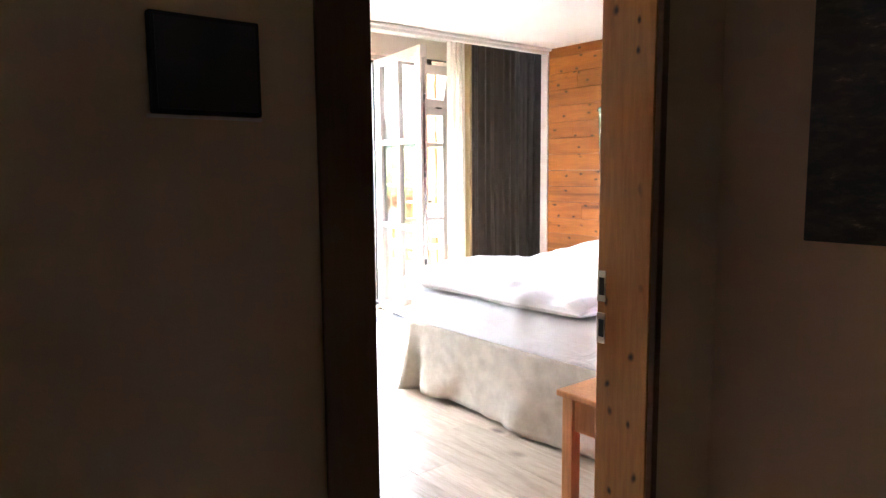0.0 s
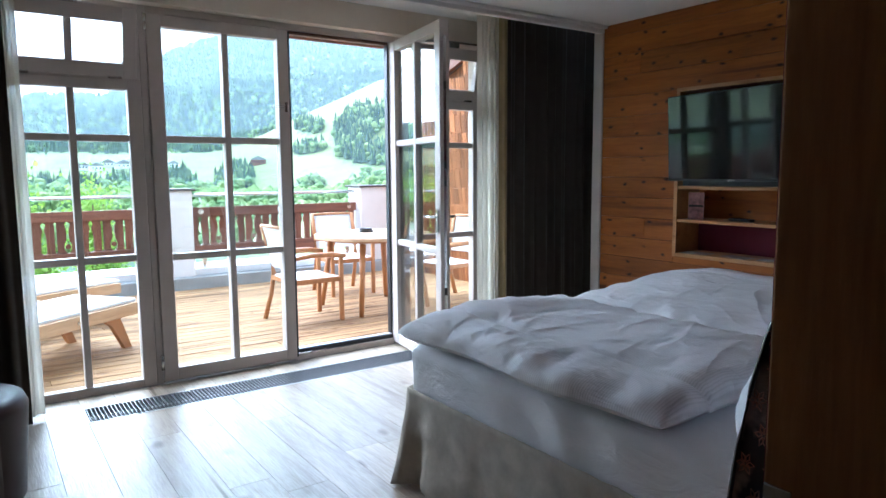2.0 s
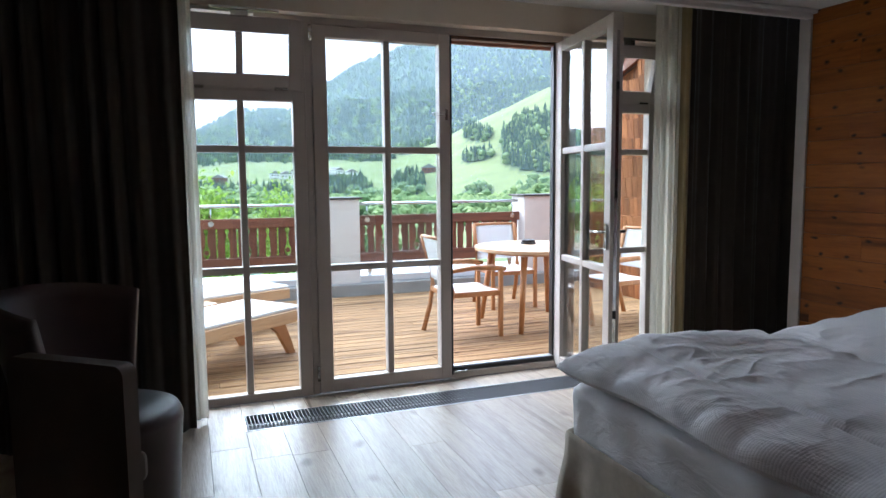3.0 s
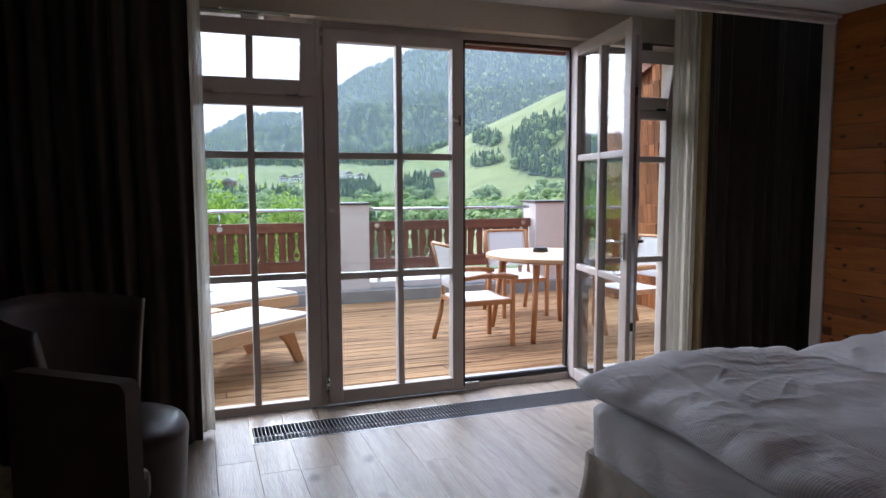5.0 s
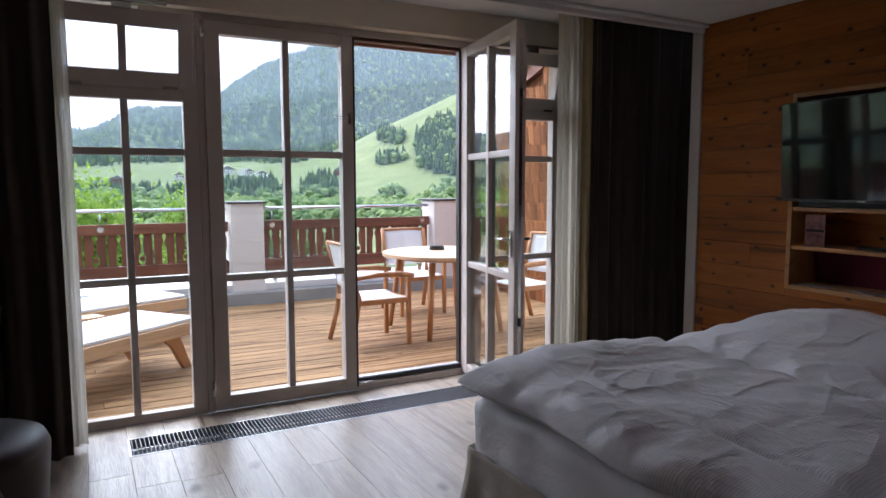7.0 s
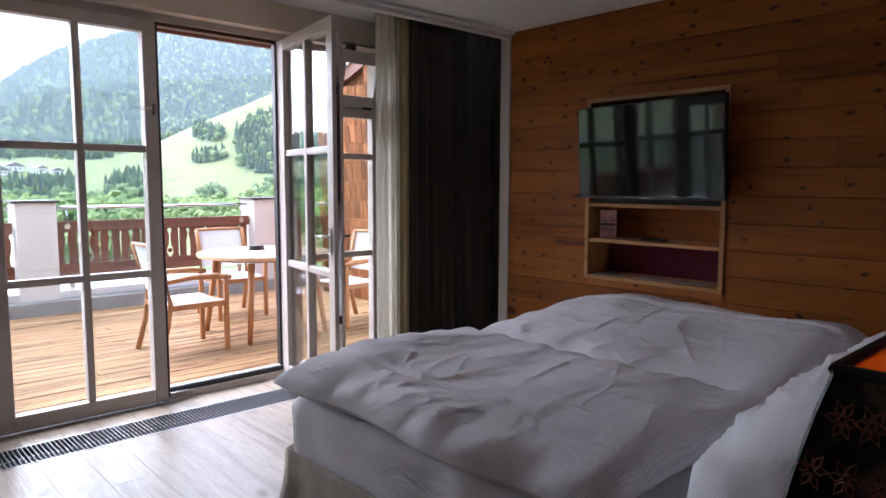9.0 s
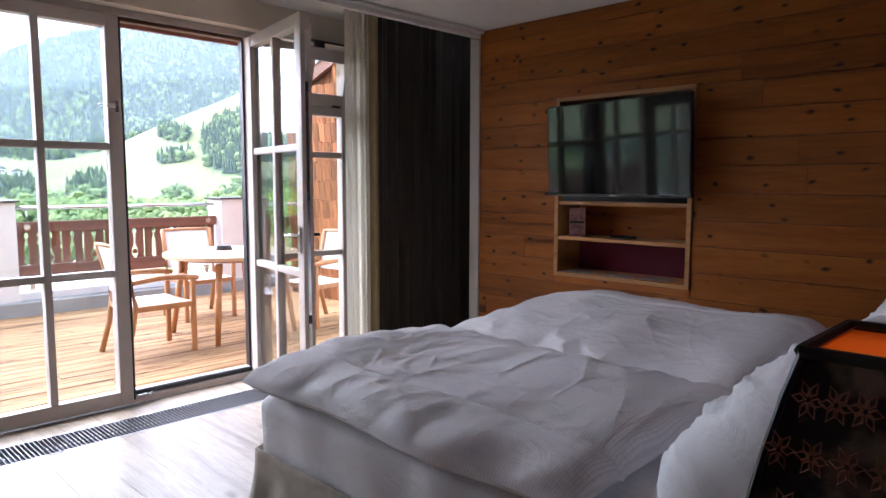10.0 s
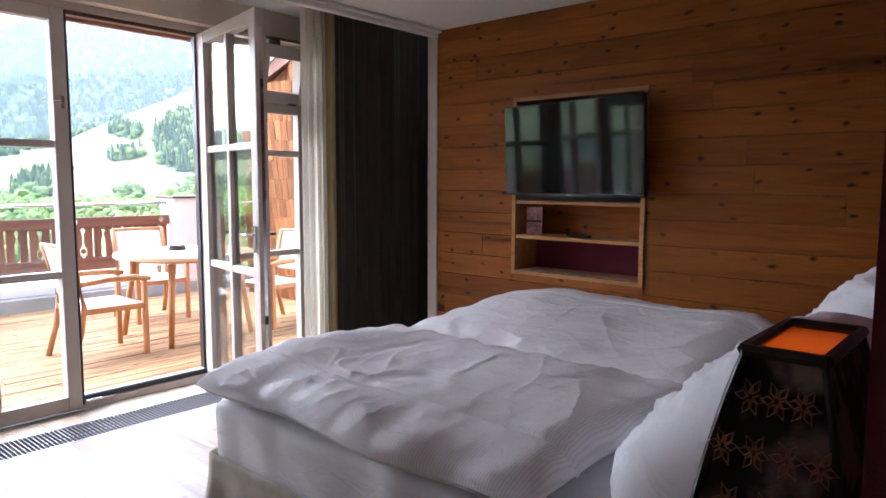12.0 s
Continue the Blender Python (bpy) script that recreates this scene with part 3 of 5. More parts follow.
def duvet(name, at, w, h, seed, label, peak, seam_x, tilt):
    """A puffy duvet: a closed cushion with folds and a sewn seam."""
    nx, ny = 190, 250

    def top(u, v, s):
        x, y = (u - 0.5) * w, (v - 0.5) * h
        q = Vector((x + seed * 3.1, y, 0))
        ex, ey = min(u, 1 - u) * w, min(v, 1 - v) * h
        e = math.sqrt(max(0.0, (1 - math.exp(-ex / 0.05)) * (1 - math.exp(-ey / 0.05))))
        x += 0.035 * noise.noise(q * 2.3) * (abs(u - 0.5) * 2) ** 2
        y += 0.045 * noise.noise(q * 2.0 + Vector((9, 0, 0))) * (abs(v - 0.5) * 2) ** 2
        # scalloped edge
        sc = 0.012 * math.sin(y * 30 + 3 * noise.noise(q * 3)) * math.exp(-ex / 0.06) + 0.012 * math.sin(x * 30) * math.exp(-ey / 0.06)
        big = 0.03 * noise.noise(q * 1.8 + Vector((0, 5, 0))) + 0.012 * noise.noise(q * 4.3) + 0.004 * noise.noise(q * 11)
        ridge = 0.0
        for fx, fy, ph, am in ((11.0, 3.5, 0.3, 0.006), (4.5, 13.0, 1.7, 0.008), (17.0, 12.0, 2.2, 0.005), (-14.0, 19.0, 4.1, 0.005)):
            g = fx * x + fy * y + 3.2 * noise.noise(q * 1.9 + Vector((ph, 0, 0))) + ph
            m = max(0.0, noise.noise(q * 2.4 + Vector((ph * 4, 3, 0))) + 0.08)
            ridge += am * 1.1 * m * (1 - abs(math.sin(g))) ** 4
        # folds gathered near the long edges
        g = 26 * y + 5 * x + 4 * noise.noise(q * 2.7)
        ridge += 0.012 * math.exp(-ex / 0.16) * (1 - abs(math.sin(g))) ** 2 * max(0, 0.4 + noise.noise(q * 3.0 + Vector((2, 2, 0))))
        # creases drawn across the cover, and fine crumples
        w1 = q + 0.12 * Vector((noise.noise(q * 2.2), noise.noise(q * 2.2 + Vector((4, 1, 0))), 0))
        for sx_, sy_, pw_, am, off in ((1.6, 5.0, 16, 0.006, 0), (4.2, 1.8, 16, 0.006, 7), (9.0, 17.0, 7, 0.0034, 13), (26.0, 14.0, 5, 0.002, 21)):
            k = 1 - abs(noise.noise(Vector((w1.x * sx_ + w1.y * 1.5, w1.y * sy_ - w1.x * 1.5, off))))
            ridge += am * k ** pw_ * max(0.0, 0.25 + 1.3 * noise.noise(q * 1.7 + Vector((off, 8, 2))))
        z = e * (peak * tilt(u, v) * (0.86 + 0.14 * min(1, ex / 0.28)) + big + ridge + sc)
        z -= 0.012 * math.exp(-((x - seam_x) / 0.012) ** 2)
        if s < 0:
            return Vector((x, y, -0.035 * e))
        return Vector((x, y, 0.0 + z))
    d = thing(name, at, label, "duvet", "bed duvets")
    bm = bmesh.new()
    sheet_mesh(lambda u, v: top(u, v, 1), nx, ny, bm=bm)
    sheet_mesh(lambda u, v: top(u, v, -1), nx // 3, ny // 3, bm=bm)
    cover = part("cover", bm, DUVET, d, smooth=True)
    su = seam_x / w + 0.5
    part("seam", tube([top(su, 0.03 + 0.94 * k / 60, 1) + Vector((0, 0, 0.0005)) for k in range(61)], 0.0018, sides=5), SHEET, cover, "sewn seam")
    return d


duvet("duvet", (0.21, -2.86, 0.685), 1.04, 1.42, 1, "white finely striped duvet, rumpled, on the bed", 0.105, -0.27, lambda u, v: 0.74 + 0.3 * (v - 0.3))
duvet("duvet", (1.24, -2.86, 0.685), 1.04, 1.42, 2, "white finely striped duvet, rumpled, on the bed", 0.16, 0.2, lambda u, v: (0.45 + 0.55 * min(1, u / 0.7)) * (1.0 - 0.25 * max(0.0, v - 0.75) / 0.25))

def pillow(at, w, h, t, lean, seed, label):
    """A plump pillow with pinched corners; stands on its long edge and leans back."""
    bm = bmesh.new()

    def fn(u, v, s):
        a, b = u * 2 - 1, v * 2 - 1
        k = 1 - 0.07 * (1 - abs(a)) * abs(b) ** 3 - 0.06 * (1 - abs(b)) * abs(a) ** 3
        e = max(0.0, (1 - a ** 6) * (1 - b ** 6)) ** 0.5
        q = Vector((a * 2 + seed, b * 2, s))
        wr = 0.02 * noise.noise(q * 2.0) + 0.004 * noise.noise(q * 6) + 0.006 * (1 - abs(math.sin(6 * a + 3 * b + 3 * noise.noise(q)))) ** 3 + 0.007 * (1 - abs(noise.noise(Vector((a * 3.5 + seed, b * 7 + a * 2, s * 3))))) ** 8 + 0.0015 * (1 - abs(noise.noise(Vector((a * 9 + seed, b * 8, s * 3))))) ** 6
        return Vector((a * w / 2 * k, s * (t / 2 * e * (1 - 0.22 * b) + wr * e * e), b * h / 2 * k))
    for s in (1, -1):
        sheet_mesh(lambda u, v: fn(u, v, s), 110, 80, bm=bm)
    ob = link_mesh("pillow", bm, SHEET, True)
    ob.matrix_basis = pose(*at, lean, 0, 0)
    return tagged(ob, label, "pillow", "bed pillows")


pillow((0.19, -3.935, 0.83), 0.88, 0.5, 0.35, 34, 1, "plump white cotton pillow leaning on the bed head")
pillow((1.2, -3.95, 0.855), 0.88, 0.56, 0.32, 30, 5, "plump white cotton pillow leaning on the bed head")

# ---- night stand and lamp ----
ns = thing("night_stand", (-0.57, -4.08, 0), "small orange-stained wooden bedside stand", "bedside table")
part("tabletop", box(-0.235, -0.225, 0.5, 0.235, 0.215, 0.525, 0.006), BEECH, ns)
for x in (-0.215, 0.165):
    for y in (-0.2, 0.15):
        part("leg", box(x, y, 0, x + 0.05, y + 0.05, 0.5, 0.004), BEECH, ns)
part("apron", box(-0.165, 0.165, 0.37, 0.165, 0.187, 0.498), BEECH, ns)
part("apron", box(-0.2, -0.15, 0.37, -0.18, 0.15, 0.498), BEECH, ns)
part("apron", box(0.18, -0.15, 0.37, 0.2, 0.15, 0.498), BEECH, ns)

lamp = thing("bedside_lamp", (-0.67, -4.185, 0.525), "bedside lamp with dark velvet shade, copper flowers, orange lining", "table lamp")
part("foot", box(-0.07, -0.05, 0, 0.07, 0.05, 0.03, 0.006), BLACK, lamp)
part("stem", tube([(0, 0, 0.03), (0, 0, 0.3)], 0.012), BLACK, lamp, smooth=True)
prof = [(0.25, 0.16, 0.095), (0.32, 0.158, 0.092), (0.42, 0.15, 0.085), (0.52, 0.138, 0.073), (0.6, 0.122, 0.06), (0.66, 0.106, 0.048), (0.705, 0.09, 0.037)]


def shade_shell(shrink):
    bm = bmesh.new()
    rings = []
    for z, a, b in prof:
        a, b = a - shrink, b - shrink
        rings.append([bm.verts.new((x * a, y * b, z)) for x, y in ((-1, -1), (-0.3, -1), (0.3, -1), (1, -1), (1, 1), (0.3, 1), (-0.3, 1), (-1, 1))])
    for r, q in zip(rings, rings[1:]):
        for k in range(8):
            bm.faces.new((r[k], r[(k + 1) % 8], q[(k + 1) % 8], q[k]))
    return bm


shade = part("shade", shade_shell(0.0), SHADE, lamp, "dark velvet shade with copper flowers")
part("lining", shade_shell(0.004), ORANGE, shade, "orange silk lining")
rim = bmesh.new()
for a, b in (((-0.092, -0.039), (0.092, -0.039)), ((0.092, -0.039), (0.092, 0.039)), ((0.092, 0.039), (-0.092, 0.039)), ((-0.092, 0.039), (-0.092, -0.039))):
    tube([(*a, 0.705), (*b, 0.705)], 0.007, rim, 6)
part("rim", rim, BLACK, shade, "black braided rim")
part("lining_floor", box(-0.088, -0.035, 0.698, 0.088, 0.035, 0.7), ORANGE, shade, "orange silk top")
# faint warm fill light, added inside the shade to brighten the orange silk
lining_fill = new("lining_fill_light", bpy.data.lights.new("lining_fill_light", "POINT"))
lining_fill.data.energy, lining_fill.data.color, lining_fill.data.shadow_soft_size = 0.05, (1.0, 0.6, 0.3), 0.012
lining_fill.parent = lamp
lining_fill.location = (0, 0, 0.62)
for sx in (-1, 1):
    for sy in (-1, 1):
        part("braid", tube([(sx * a, sy * b, z) for z, a, b in prof], 0.0045, sides=6), BLACK, shade)


def shade_at(f, z):
    """A point on the shade's room side and on its hall side."""
    for (z0, a0, b0), (z1, a1, b1) in zip(prof, prof[1:]):
        if z0 <= z <= z1:
            k = (z - z0) / (z1 - z0)
            return a0 + k * (a1 - a0), b0 + k * (b1 - b0)
    return prof[-1][1:]


rf = random.Random(4)
for i in range(8):
    for j in range(4):
        z = 0.29 + i * 0.053
        for face in ("west", "north"):
            f = -0.78 + 0.52 * j + (0.26 if i % 2 else 0)
            if abs(f) > 0.85:
                continue
            bm = bmesh.new()
            c_a, c_b = shade_at(f, z)
            for k in range(6):
                ang = k * math.tau / 6 + rf.uniform(-0.15, 0.15)
                pts = []
                for s, wd in ((0.003, 0.0), (0.01, 0.0042), (0.019, 0.0)):
                    pts.append((s, wd))
                loop = [pts[0], pts[1], pts[2], (pts[1][0], -pts[1][1])]
                P = []
                for s, wd in loop + [loop[0]]:
                    du = s * math.cos(ang) - wd * math.sin(ang)
                    dz = s * math.sin(ang) + wd * math.cos(ang)
                    a2, b2 = shade_at(f, z + dz)
                    if face == "west":
                        P.append((-a2 - 0.004, f * c_b + du * 0.8, z + dz))
                    else:
                        P.append((f * c_a + du, b2 + 0.004, z + dz))
                tube(P, 0.0013, bm, 4)
            part("flower", bm, EMBROID, shade)

# ---- television wall ----
NY0, NY1, NZ0, NZ1 = -2.655, -1.775, 0.822, 1.932
ni = thing("wall_niche", (XR, -2.215, NZ0), "pine-framed wall niche with shelves below the television", "wall niche")
tagged(ni, kind="structure")
hw, hh, dp = 0.44, NZ1 - NZ0, 0.26
for b in ((-0.012, -hw - 0.028, -0.026, dp, -hw, hh + 0.026), (-0.012, hw, -0.026, dp, hw + 0.028, hh + 0.026), (-0.012, -hw, -0.026, dp, hw, 0.0), (-0.012, -hw, hh, dp, hw, hh + 0.026)):
    part("frame_board", box(*b, bev=0.002), PINE_X, ni)
part("shelf", box(-0.004, -hw + 0.001, 0.445, dp - 0.01, hw - 0.001, 0.468, 0.002), PINE_X, ni)
part("shelf", box(-0.004, -hw + 0.001, 0.215, dp - 0.01, hw - 0.001, 0.238, 0.002), PINE_X, ni)
part("back_panel", box(dp - 0.01, -hw, 0.238, dp, hw, 0.445), PINE, ni)
part("back_panel", box(dp - 0.01, -hw, 0.001, dp, hw, 0.215), RED, ni, "dark red back panel")
part("back_panel", box(dp - 0.01, -hw, 0.468, dp, hw, hh), BLACK, ni, "black back panel behind the television")
part("mounting_plate", box(0.02, -hw + 0.02, 0.47, 0.04, hw - 0.02, hh - 0.02), BLACK, ni)

tv = thing("television", (2.13, -2.19, 1.325), "flat black wall-mounted television, switched off", "television", rz=-96.0)
tvt = Matrix.Rotation(radians(3), 4, "X")
housing = part("housing", box(-0.48, 0.0, 0.0, 0.55, 0.028, 0.575, 0.004, m=tvt), BLACK, tv)
part("screen", box(-0.472, -0.0025, 0.014, 0.542, 0.001, 0.567, m=tvt), SCREEN, housing, "glossy dark screen")
part("maker_mark", box(0.01, -0.004, 0.004, 0.06, -0.0005, 0.009, m=tvt), STEEL, housing)
part("back_box", box(-0.28, 0.028, 0.08, 0.28, 0.06, 0.42, 0.01, m=tvt), BLACK, tv)
part("arm", box(-0.05, 0.06, 0.2, 0.05, 0.2, 0.3), BLACK, tv)

rc = thing("remote_control", (2.3, -2.2, NZ0 + 0.238), "black remote control lying on the pine shelf", "remote control", rz=80)
part("body", box(-0.09, -0.022, 0, 0.09, 0.022, 0.018, 0.006), BLACK, rc)
for i in range(6):
    part("button", box(-0.07 + i * 0.022, -0.008, 0.018, -0.06 + i * 0.022, 0.008, 0.02), plain("grey_rubber", (0.1, 0.1, 0.1)) if i == 0 else BLACK, rc)
CARDPRINT = plain("card_print", (0.3, 0.14, 0.13), 0.5, vary=0.6, scale=22.0)
cd = thing("photo_card", (2.27, -1.88, NZ0 + 0.238), "small printed card standing on the shelf", "card", rz=12)
part("card", box(-0.003, -0.055, 0, 0.003, 0.055, 0.185), CARDPRINT, cd)
part("stripe", box(-0.0045, -0.05, 0.085, -0.0032, 0.05, 0.1), BLACK, cd)
for i, (x, y, r) in enumerate(((2.29, -2.45, 10), (2.27, -2.2, -15), (2.27, -1.9, 5))):
    lf = tagged(link_mesh("leaflet", box(-0.05, -0.1, 0, 0.05, 0.1, 0.004), LEAFLET), "pale printed leaflet lying in the niche", "leaflet", "leaflets in the niche")
    lf.matrix_basis = pose(x, y, NZ0 + 0.0015, 0, 0, r)

# ---- dark seats beside the curtain ----
st = thing("tub_chair", (-1.99, -1.38, 0), "round aubergine leather tub chair in shade", "chair", rz=0)


def drum(r, z0, z1, rr, seg=40):
    bm = bmesh.new()
    pr = [(0.001, z0), (r * 0.86, z0), (r * 0.9, z0 + 0.02), (r, z1 - rr * 1.2), (r, z1 - rr), (r - rr * 0.3, z1 - rr * 0.3), (r - rr, z1), (r * 0.5, z1 + 0.012), (0.001, z1 + 0.016)]
    rings = [[bm.verts.new((a * math.cos(k * math.tau / seg), a * math.sin(k * math.tau / seg), z)) for k in range(seg)] for a, z in pr]
    for a, b in zip(rings, rings[1:]):
        for k in range(seg):
            bm.faces.new((a[k], a[(k + 1) % seg], b[(k + 1) % seg], b[k]))
    return bm


part("seat", drum(0.3, 0.03, 0.49, 0.05), LEATHER, st, smooth=True)


def back_shell(u, v):
    a = radians(72 + 170 * u)
    r = 0.28 + 0.07 * v + 0.06 * v * v
    return Vector((r * math.cos(a), r * math.sin(a), 0.3 + 0.68 * v - 0.06 * (2 * u - 1) ** 2 * v))


bs = part("backrest", sheet_mesh(back_shell, 30, 10), LEATHER, st, smooth=True)
bs.modifiers.new("thickness", "SOLIDIFY").thickness = 0.05
ac = thing("upholstered_chair", (-1.995, -1.97, 0), "upholstered grey-brown chair seen from behind in shade", "chair", rz=141)


def slab_panel(w, h, t, r):
    bm = bmesh.new()
    out = [(-w / 2, 0.0), (w / 2, 0.0)]
    for k in range(7):
        a = k / 6 * math.pi / 2
        out.append((w / 2 - r + r * math.cos(a), h - r + r * math.sin(a)))
    for k in range(7):
        a = math.pi / 2 + k / 6 * math.pi / 2
        out.append((-w / 2 + r + r * math.cos(a), h - r + r * math.sin(a)))
    prism(out, t, bm)
    bmesh.ops.bevel(bm, geom=[e for e in bm.edges if len(e.link_faces) == 2 and e.calc_face_angle(0) > 1.0], offset=0.012, segments=2, affect="EDGES")
    return bm


bm = slab_panel(0.48, 0.73, 0.06, 0.035)
bmesh.ops.translate(bm, vec=(0, 0.0, 0.12), verts=bm.verts)
part("backrest", bm, LEATHER2, ac, smooth=False)
part("seat", box(0.0, -0.3, 0.3, 0.23, -0.005, 0.42, 0.03), LEATHER2, ac)
for x in (-0.21, 0.17):
    for y in (-0.28, 0.01):
        part("leg", box(x, y, 0, x + 0.04, y + 0.04, 0.31 if x > 0 else 0.13), DARKWOOD, ac)

# ---- hall ----
sp = thing("wall_frame", (-2.335, YH - 0.002, 1.505), "small dark framed panel on the hall wall", "picture frame")
part("frame", box(-0.07, -0.018, -0.07, 0.09, 0.0, 0.07, 0.003), PITBLACK, sp)
part("panel", box(-0.063, -0.0205, -0.063, 0.083, -0.0185, 0.063), BLACK, sp)
part("edge", box(-0.074, -0.006, -0.075, 0.094, -0.0005, -0.0705), FRAME, sp)
pc = thing("wall_picture", (-0.862, -5.347, 1.165), "large dark unframed photograph on the hall wall", "picture")
part("print", box(-0.02, -0.58, 0.0, 0.0, 0.58, 0.9, 0.002), PHOTO, pc)

# ---- terrace ----
structure("ground_deck_base", box(-7, 0.2, -0.35, 3.9, 4.0, -0.065), CONCRETE, "dark terrace slab under the boards")
structure("wall_upstand", box(-7, 3.93, -0.35, 3.9, 4.75, 0.1), CONCRETE, "grey terrace upstand")
structure("trim_flashing", box(-7, 4.12, 0.1, 3.9, 4.75, 0.19, 0.01), SHEETMETAL, "pale sheet metal flashing")
structure("wall_below", box(-7, 4.5, -9, 7, 4.75, -0.3), RENDER_WALL, "plastered house wall below the terrace")


def pillar(x0, x1):
    p = thing("pillar", ((x0 + x1) / 2, 4.3, 0.0), "pale plastered terrace pillar with a dark metal cap", "pillar", "terrace pillars")
    w = (x1 - x0) / 2
    part("shaft", box(-w, -0.2, 0.0, w, 0.2, 1.19, 0.008), RENDER_WALL, p)
    part("cap", box(-w - 0.035, -0.235, 1.19, w + 0.035, 0.235, 1.215, 0.004), CAP, p)
    return p


pillar(0.04, 0.44)
pillar(2.83, 3.5)
pillar(-3.2, -2.8)


def cut(kind, t):
    """Half the width of the opening between two boards at the height t, from 0 to 1."""
    if kind == "slot":
        return 0.011 if 0.04 < t < 0.94 else 0.002
    if kind == "bottle":
        return float(np.interp(t, [0, 0.02, 0.05, 0.5, 0.62, 0.7, 0.78, 0.86, 0.9, 0.94, 1], [0.002, 0.002, 0.029, 0.027, 0.02, 0.011, 0.011, 0.024, 0.024, 0.012, 0.002]))
    return float(np.interp(t, [0, 0.02, 0.05, 0.12, 0.22, 0.32, 0.4, 0.6, 0.78, 0.86, 0.92, 0.96, 1], [0.002, 0.002, 0.02, 0.036, 0.042, 0.036, 0.018, 0.012, 0.015, 0.028, 0.03, 0.006, 0.002]))


def board_outline(w, left, right):
    """A railing board whose edges are fretted to the openings beside it."""
    h0, h1 = 0.47, 0.86
    ts = [k / 30 for k in range(31)]
    a = [(w / 2 - cut(right, t), h0 + (h1 - h0) * t) for t in ts]
    b = [(-w / 2 + cut(left, t), h0 + (h1 - h0) * t) for t in reversed(ts)]
    return a + b


def railing(x0, x1):
    r = thing("railing", ((x0 + x1) / 2, 4.28, 0.19), "red-brown wooden balcony railing with fretted boards", "railing", "terrace railings")
    w = (x1 - x0) / 2
    dz = 0.19
    part("top_rail", box(-w, -0.05, 0.85 - dz, w, 0.0, 0.97 - dz, 0.006), RAILWOOD, r)
    part("bottom_rail", box(-w, -0.05, 0.33 - dz, w, 0.0, 0.48 - dz, 0.006), RAILWOOD, r)
    for s in (-1, 1):
        part("foot", box(s * (w - 0.15) - 0.03, -0.03, 0.0, s * (w - 0.15) + 0.03, 0.0, 0.34 - dz), STEEL, r)
    n = int((x1 - x0) / 0.118)
    order = ("slot", "bottle", "slot", "vase")
    step = (x1 - x0) / n
    for i in range(n):
        o = board_outline(step, order[i % 4], order[(i + 1) % 4])
        part("board", prism([(x, z - dz) for x, z in o], 0.025, m=Matrix.Translation((-w + step * (i + 0.5), 0.001, 0))), RAILWOOD_Z, r)
        if i % 4 == 3:
            disc = [(0.03 * math.cos(k * math.tau / 16), 0.556 - dz + 0.03 * math.sin(k * math.tau / 16)) for k in range(16)]
            part("boss", prism(disc, 0.012, m=Matrix.Translation((-w + step * i, 0.006, 0))), RAILWOOD_Z, r)
    hand = part("handrail", tube([(-w + 0.02, -0.02, 1.125 - dz), (w - 0.02, -0.02, 1.125 - dz)], 0.021, sides=12), STEEL, r, "brushed steel handrail", True)
    m = max(2, int((x1 - x0) / 1.1) + 1)
    for i in range(m):
        x = -w + 0.12 + (2 * w - 0.24) * i / (m - 1)
        part("bracket", tube([(x, -0.02, 1.12 - dz), (x, -0.055, 1.05 - dz), (x, -0.065, 0.93 - dz)], 0.009), STEEL, hand, smooth=True)
        part("rosette", tube([(x, -0.05, 0.915 - dz), (x, -0.062, 0.915 - dz)], 0.035, sides=16), STEEL, hand)
    return r


railing(0.45, 2.82)
railing(-2.79, 0.03)
railing(-6.2, -3.21)


def garden_chair(at, rz):
    c = thing("garden_chair", at, "teak garden armchair with pale mesh seat and back", "chair", "garden chairs", rz)
    for s in (-1, 1):
        x = s * 0.26
        part("front_leg", box(x - 0.02, 0.22, 0, x + 0.02, 0.26, 0.62, 0.006), TEAK, c)
        leg = tube([(x, -0.34, 0), (x, -0.27, 0.25), (x, -0.24, 0.45), (x, -0.28, 0.7), (x, -0.345, 0.93)], 0.024, sides=8)
        part("back_leg", leg, TEAK, c, smooth=True)
        arm = tube([(x, -0.27, 0.63), (x, -0.05, 0.655), (x, 0.15, 0.65), (x, 0.29, 0.63)], 0.02, sides=8, radii=[0.018, 0.024, 0.028, 0.02])
        part("armrest", arm, TEAK, c, smooth=True)
        part("side_rail", box(x - 0.014, -0.25, 0.39, x + 0.014, 0.24, 0.435, 0.004), TEAK, c)
    part("front_rail", box(-0.25, 0.225, 0.385, 0.25, 0.252, 0.43, 0.004), TEAK, c)
    part("rear_rail", box(-0.25, -0.265, 0.385, 0.25, -0.24, 0.43, 0.004), TEAK, c)
    part("top_rail", tube([(-0.26, -0.345, 0.925), (0, -0.36, 0.93), (0.26, -0.345, 0.925)], 0.016), TEAK, c, smooth=True)

    def seat(u, v):
        return Vector((-0.245 + 0.49 * u, -0.24 + 0.48 * v, 0.437 - 0.012 * math.sin(math.pi * u)))

    def back(u, v):
        return Vector((-0.245 + 0.49 * u, -0.262 - 0.085 * v ** 1.3 - 0.01 * math.sin(math.pi * u), 0.52 + 0.4 * v))
    a = part("seat", sheet_mesh(seat, 8, 8), CANVAS, c, "pale mesh seat", True)
    a.modifiers.new("thickness", "SOLIDIFY").thickness = 0.004
    b = part("backrest", sheet_mesh(back, 8, 8), MESH, c, "see-through pale mesh back", True)
    b.modifiers.new("thickness", "SOLIDIFY").thickness = 0.003
    return c


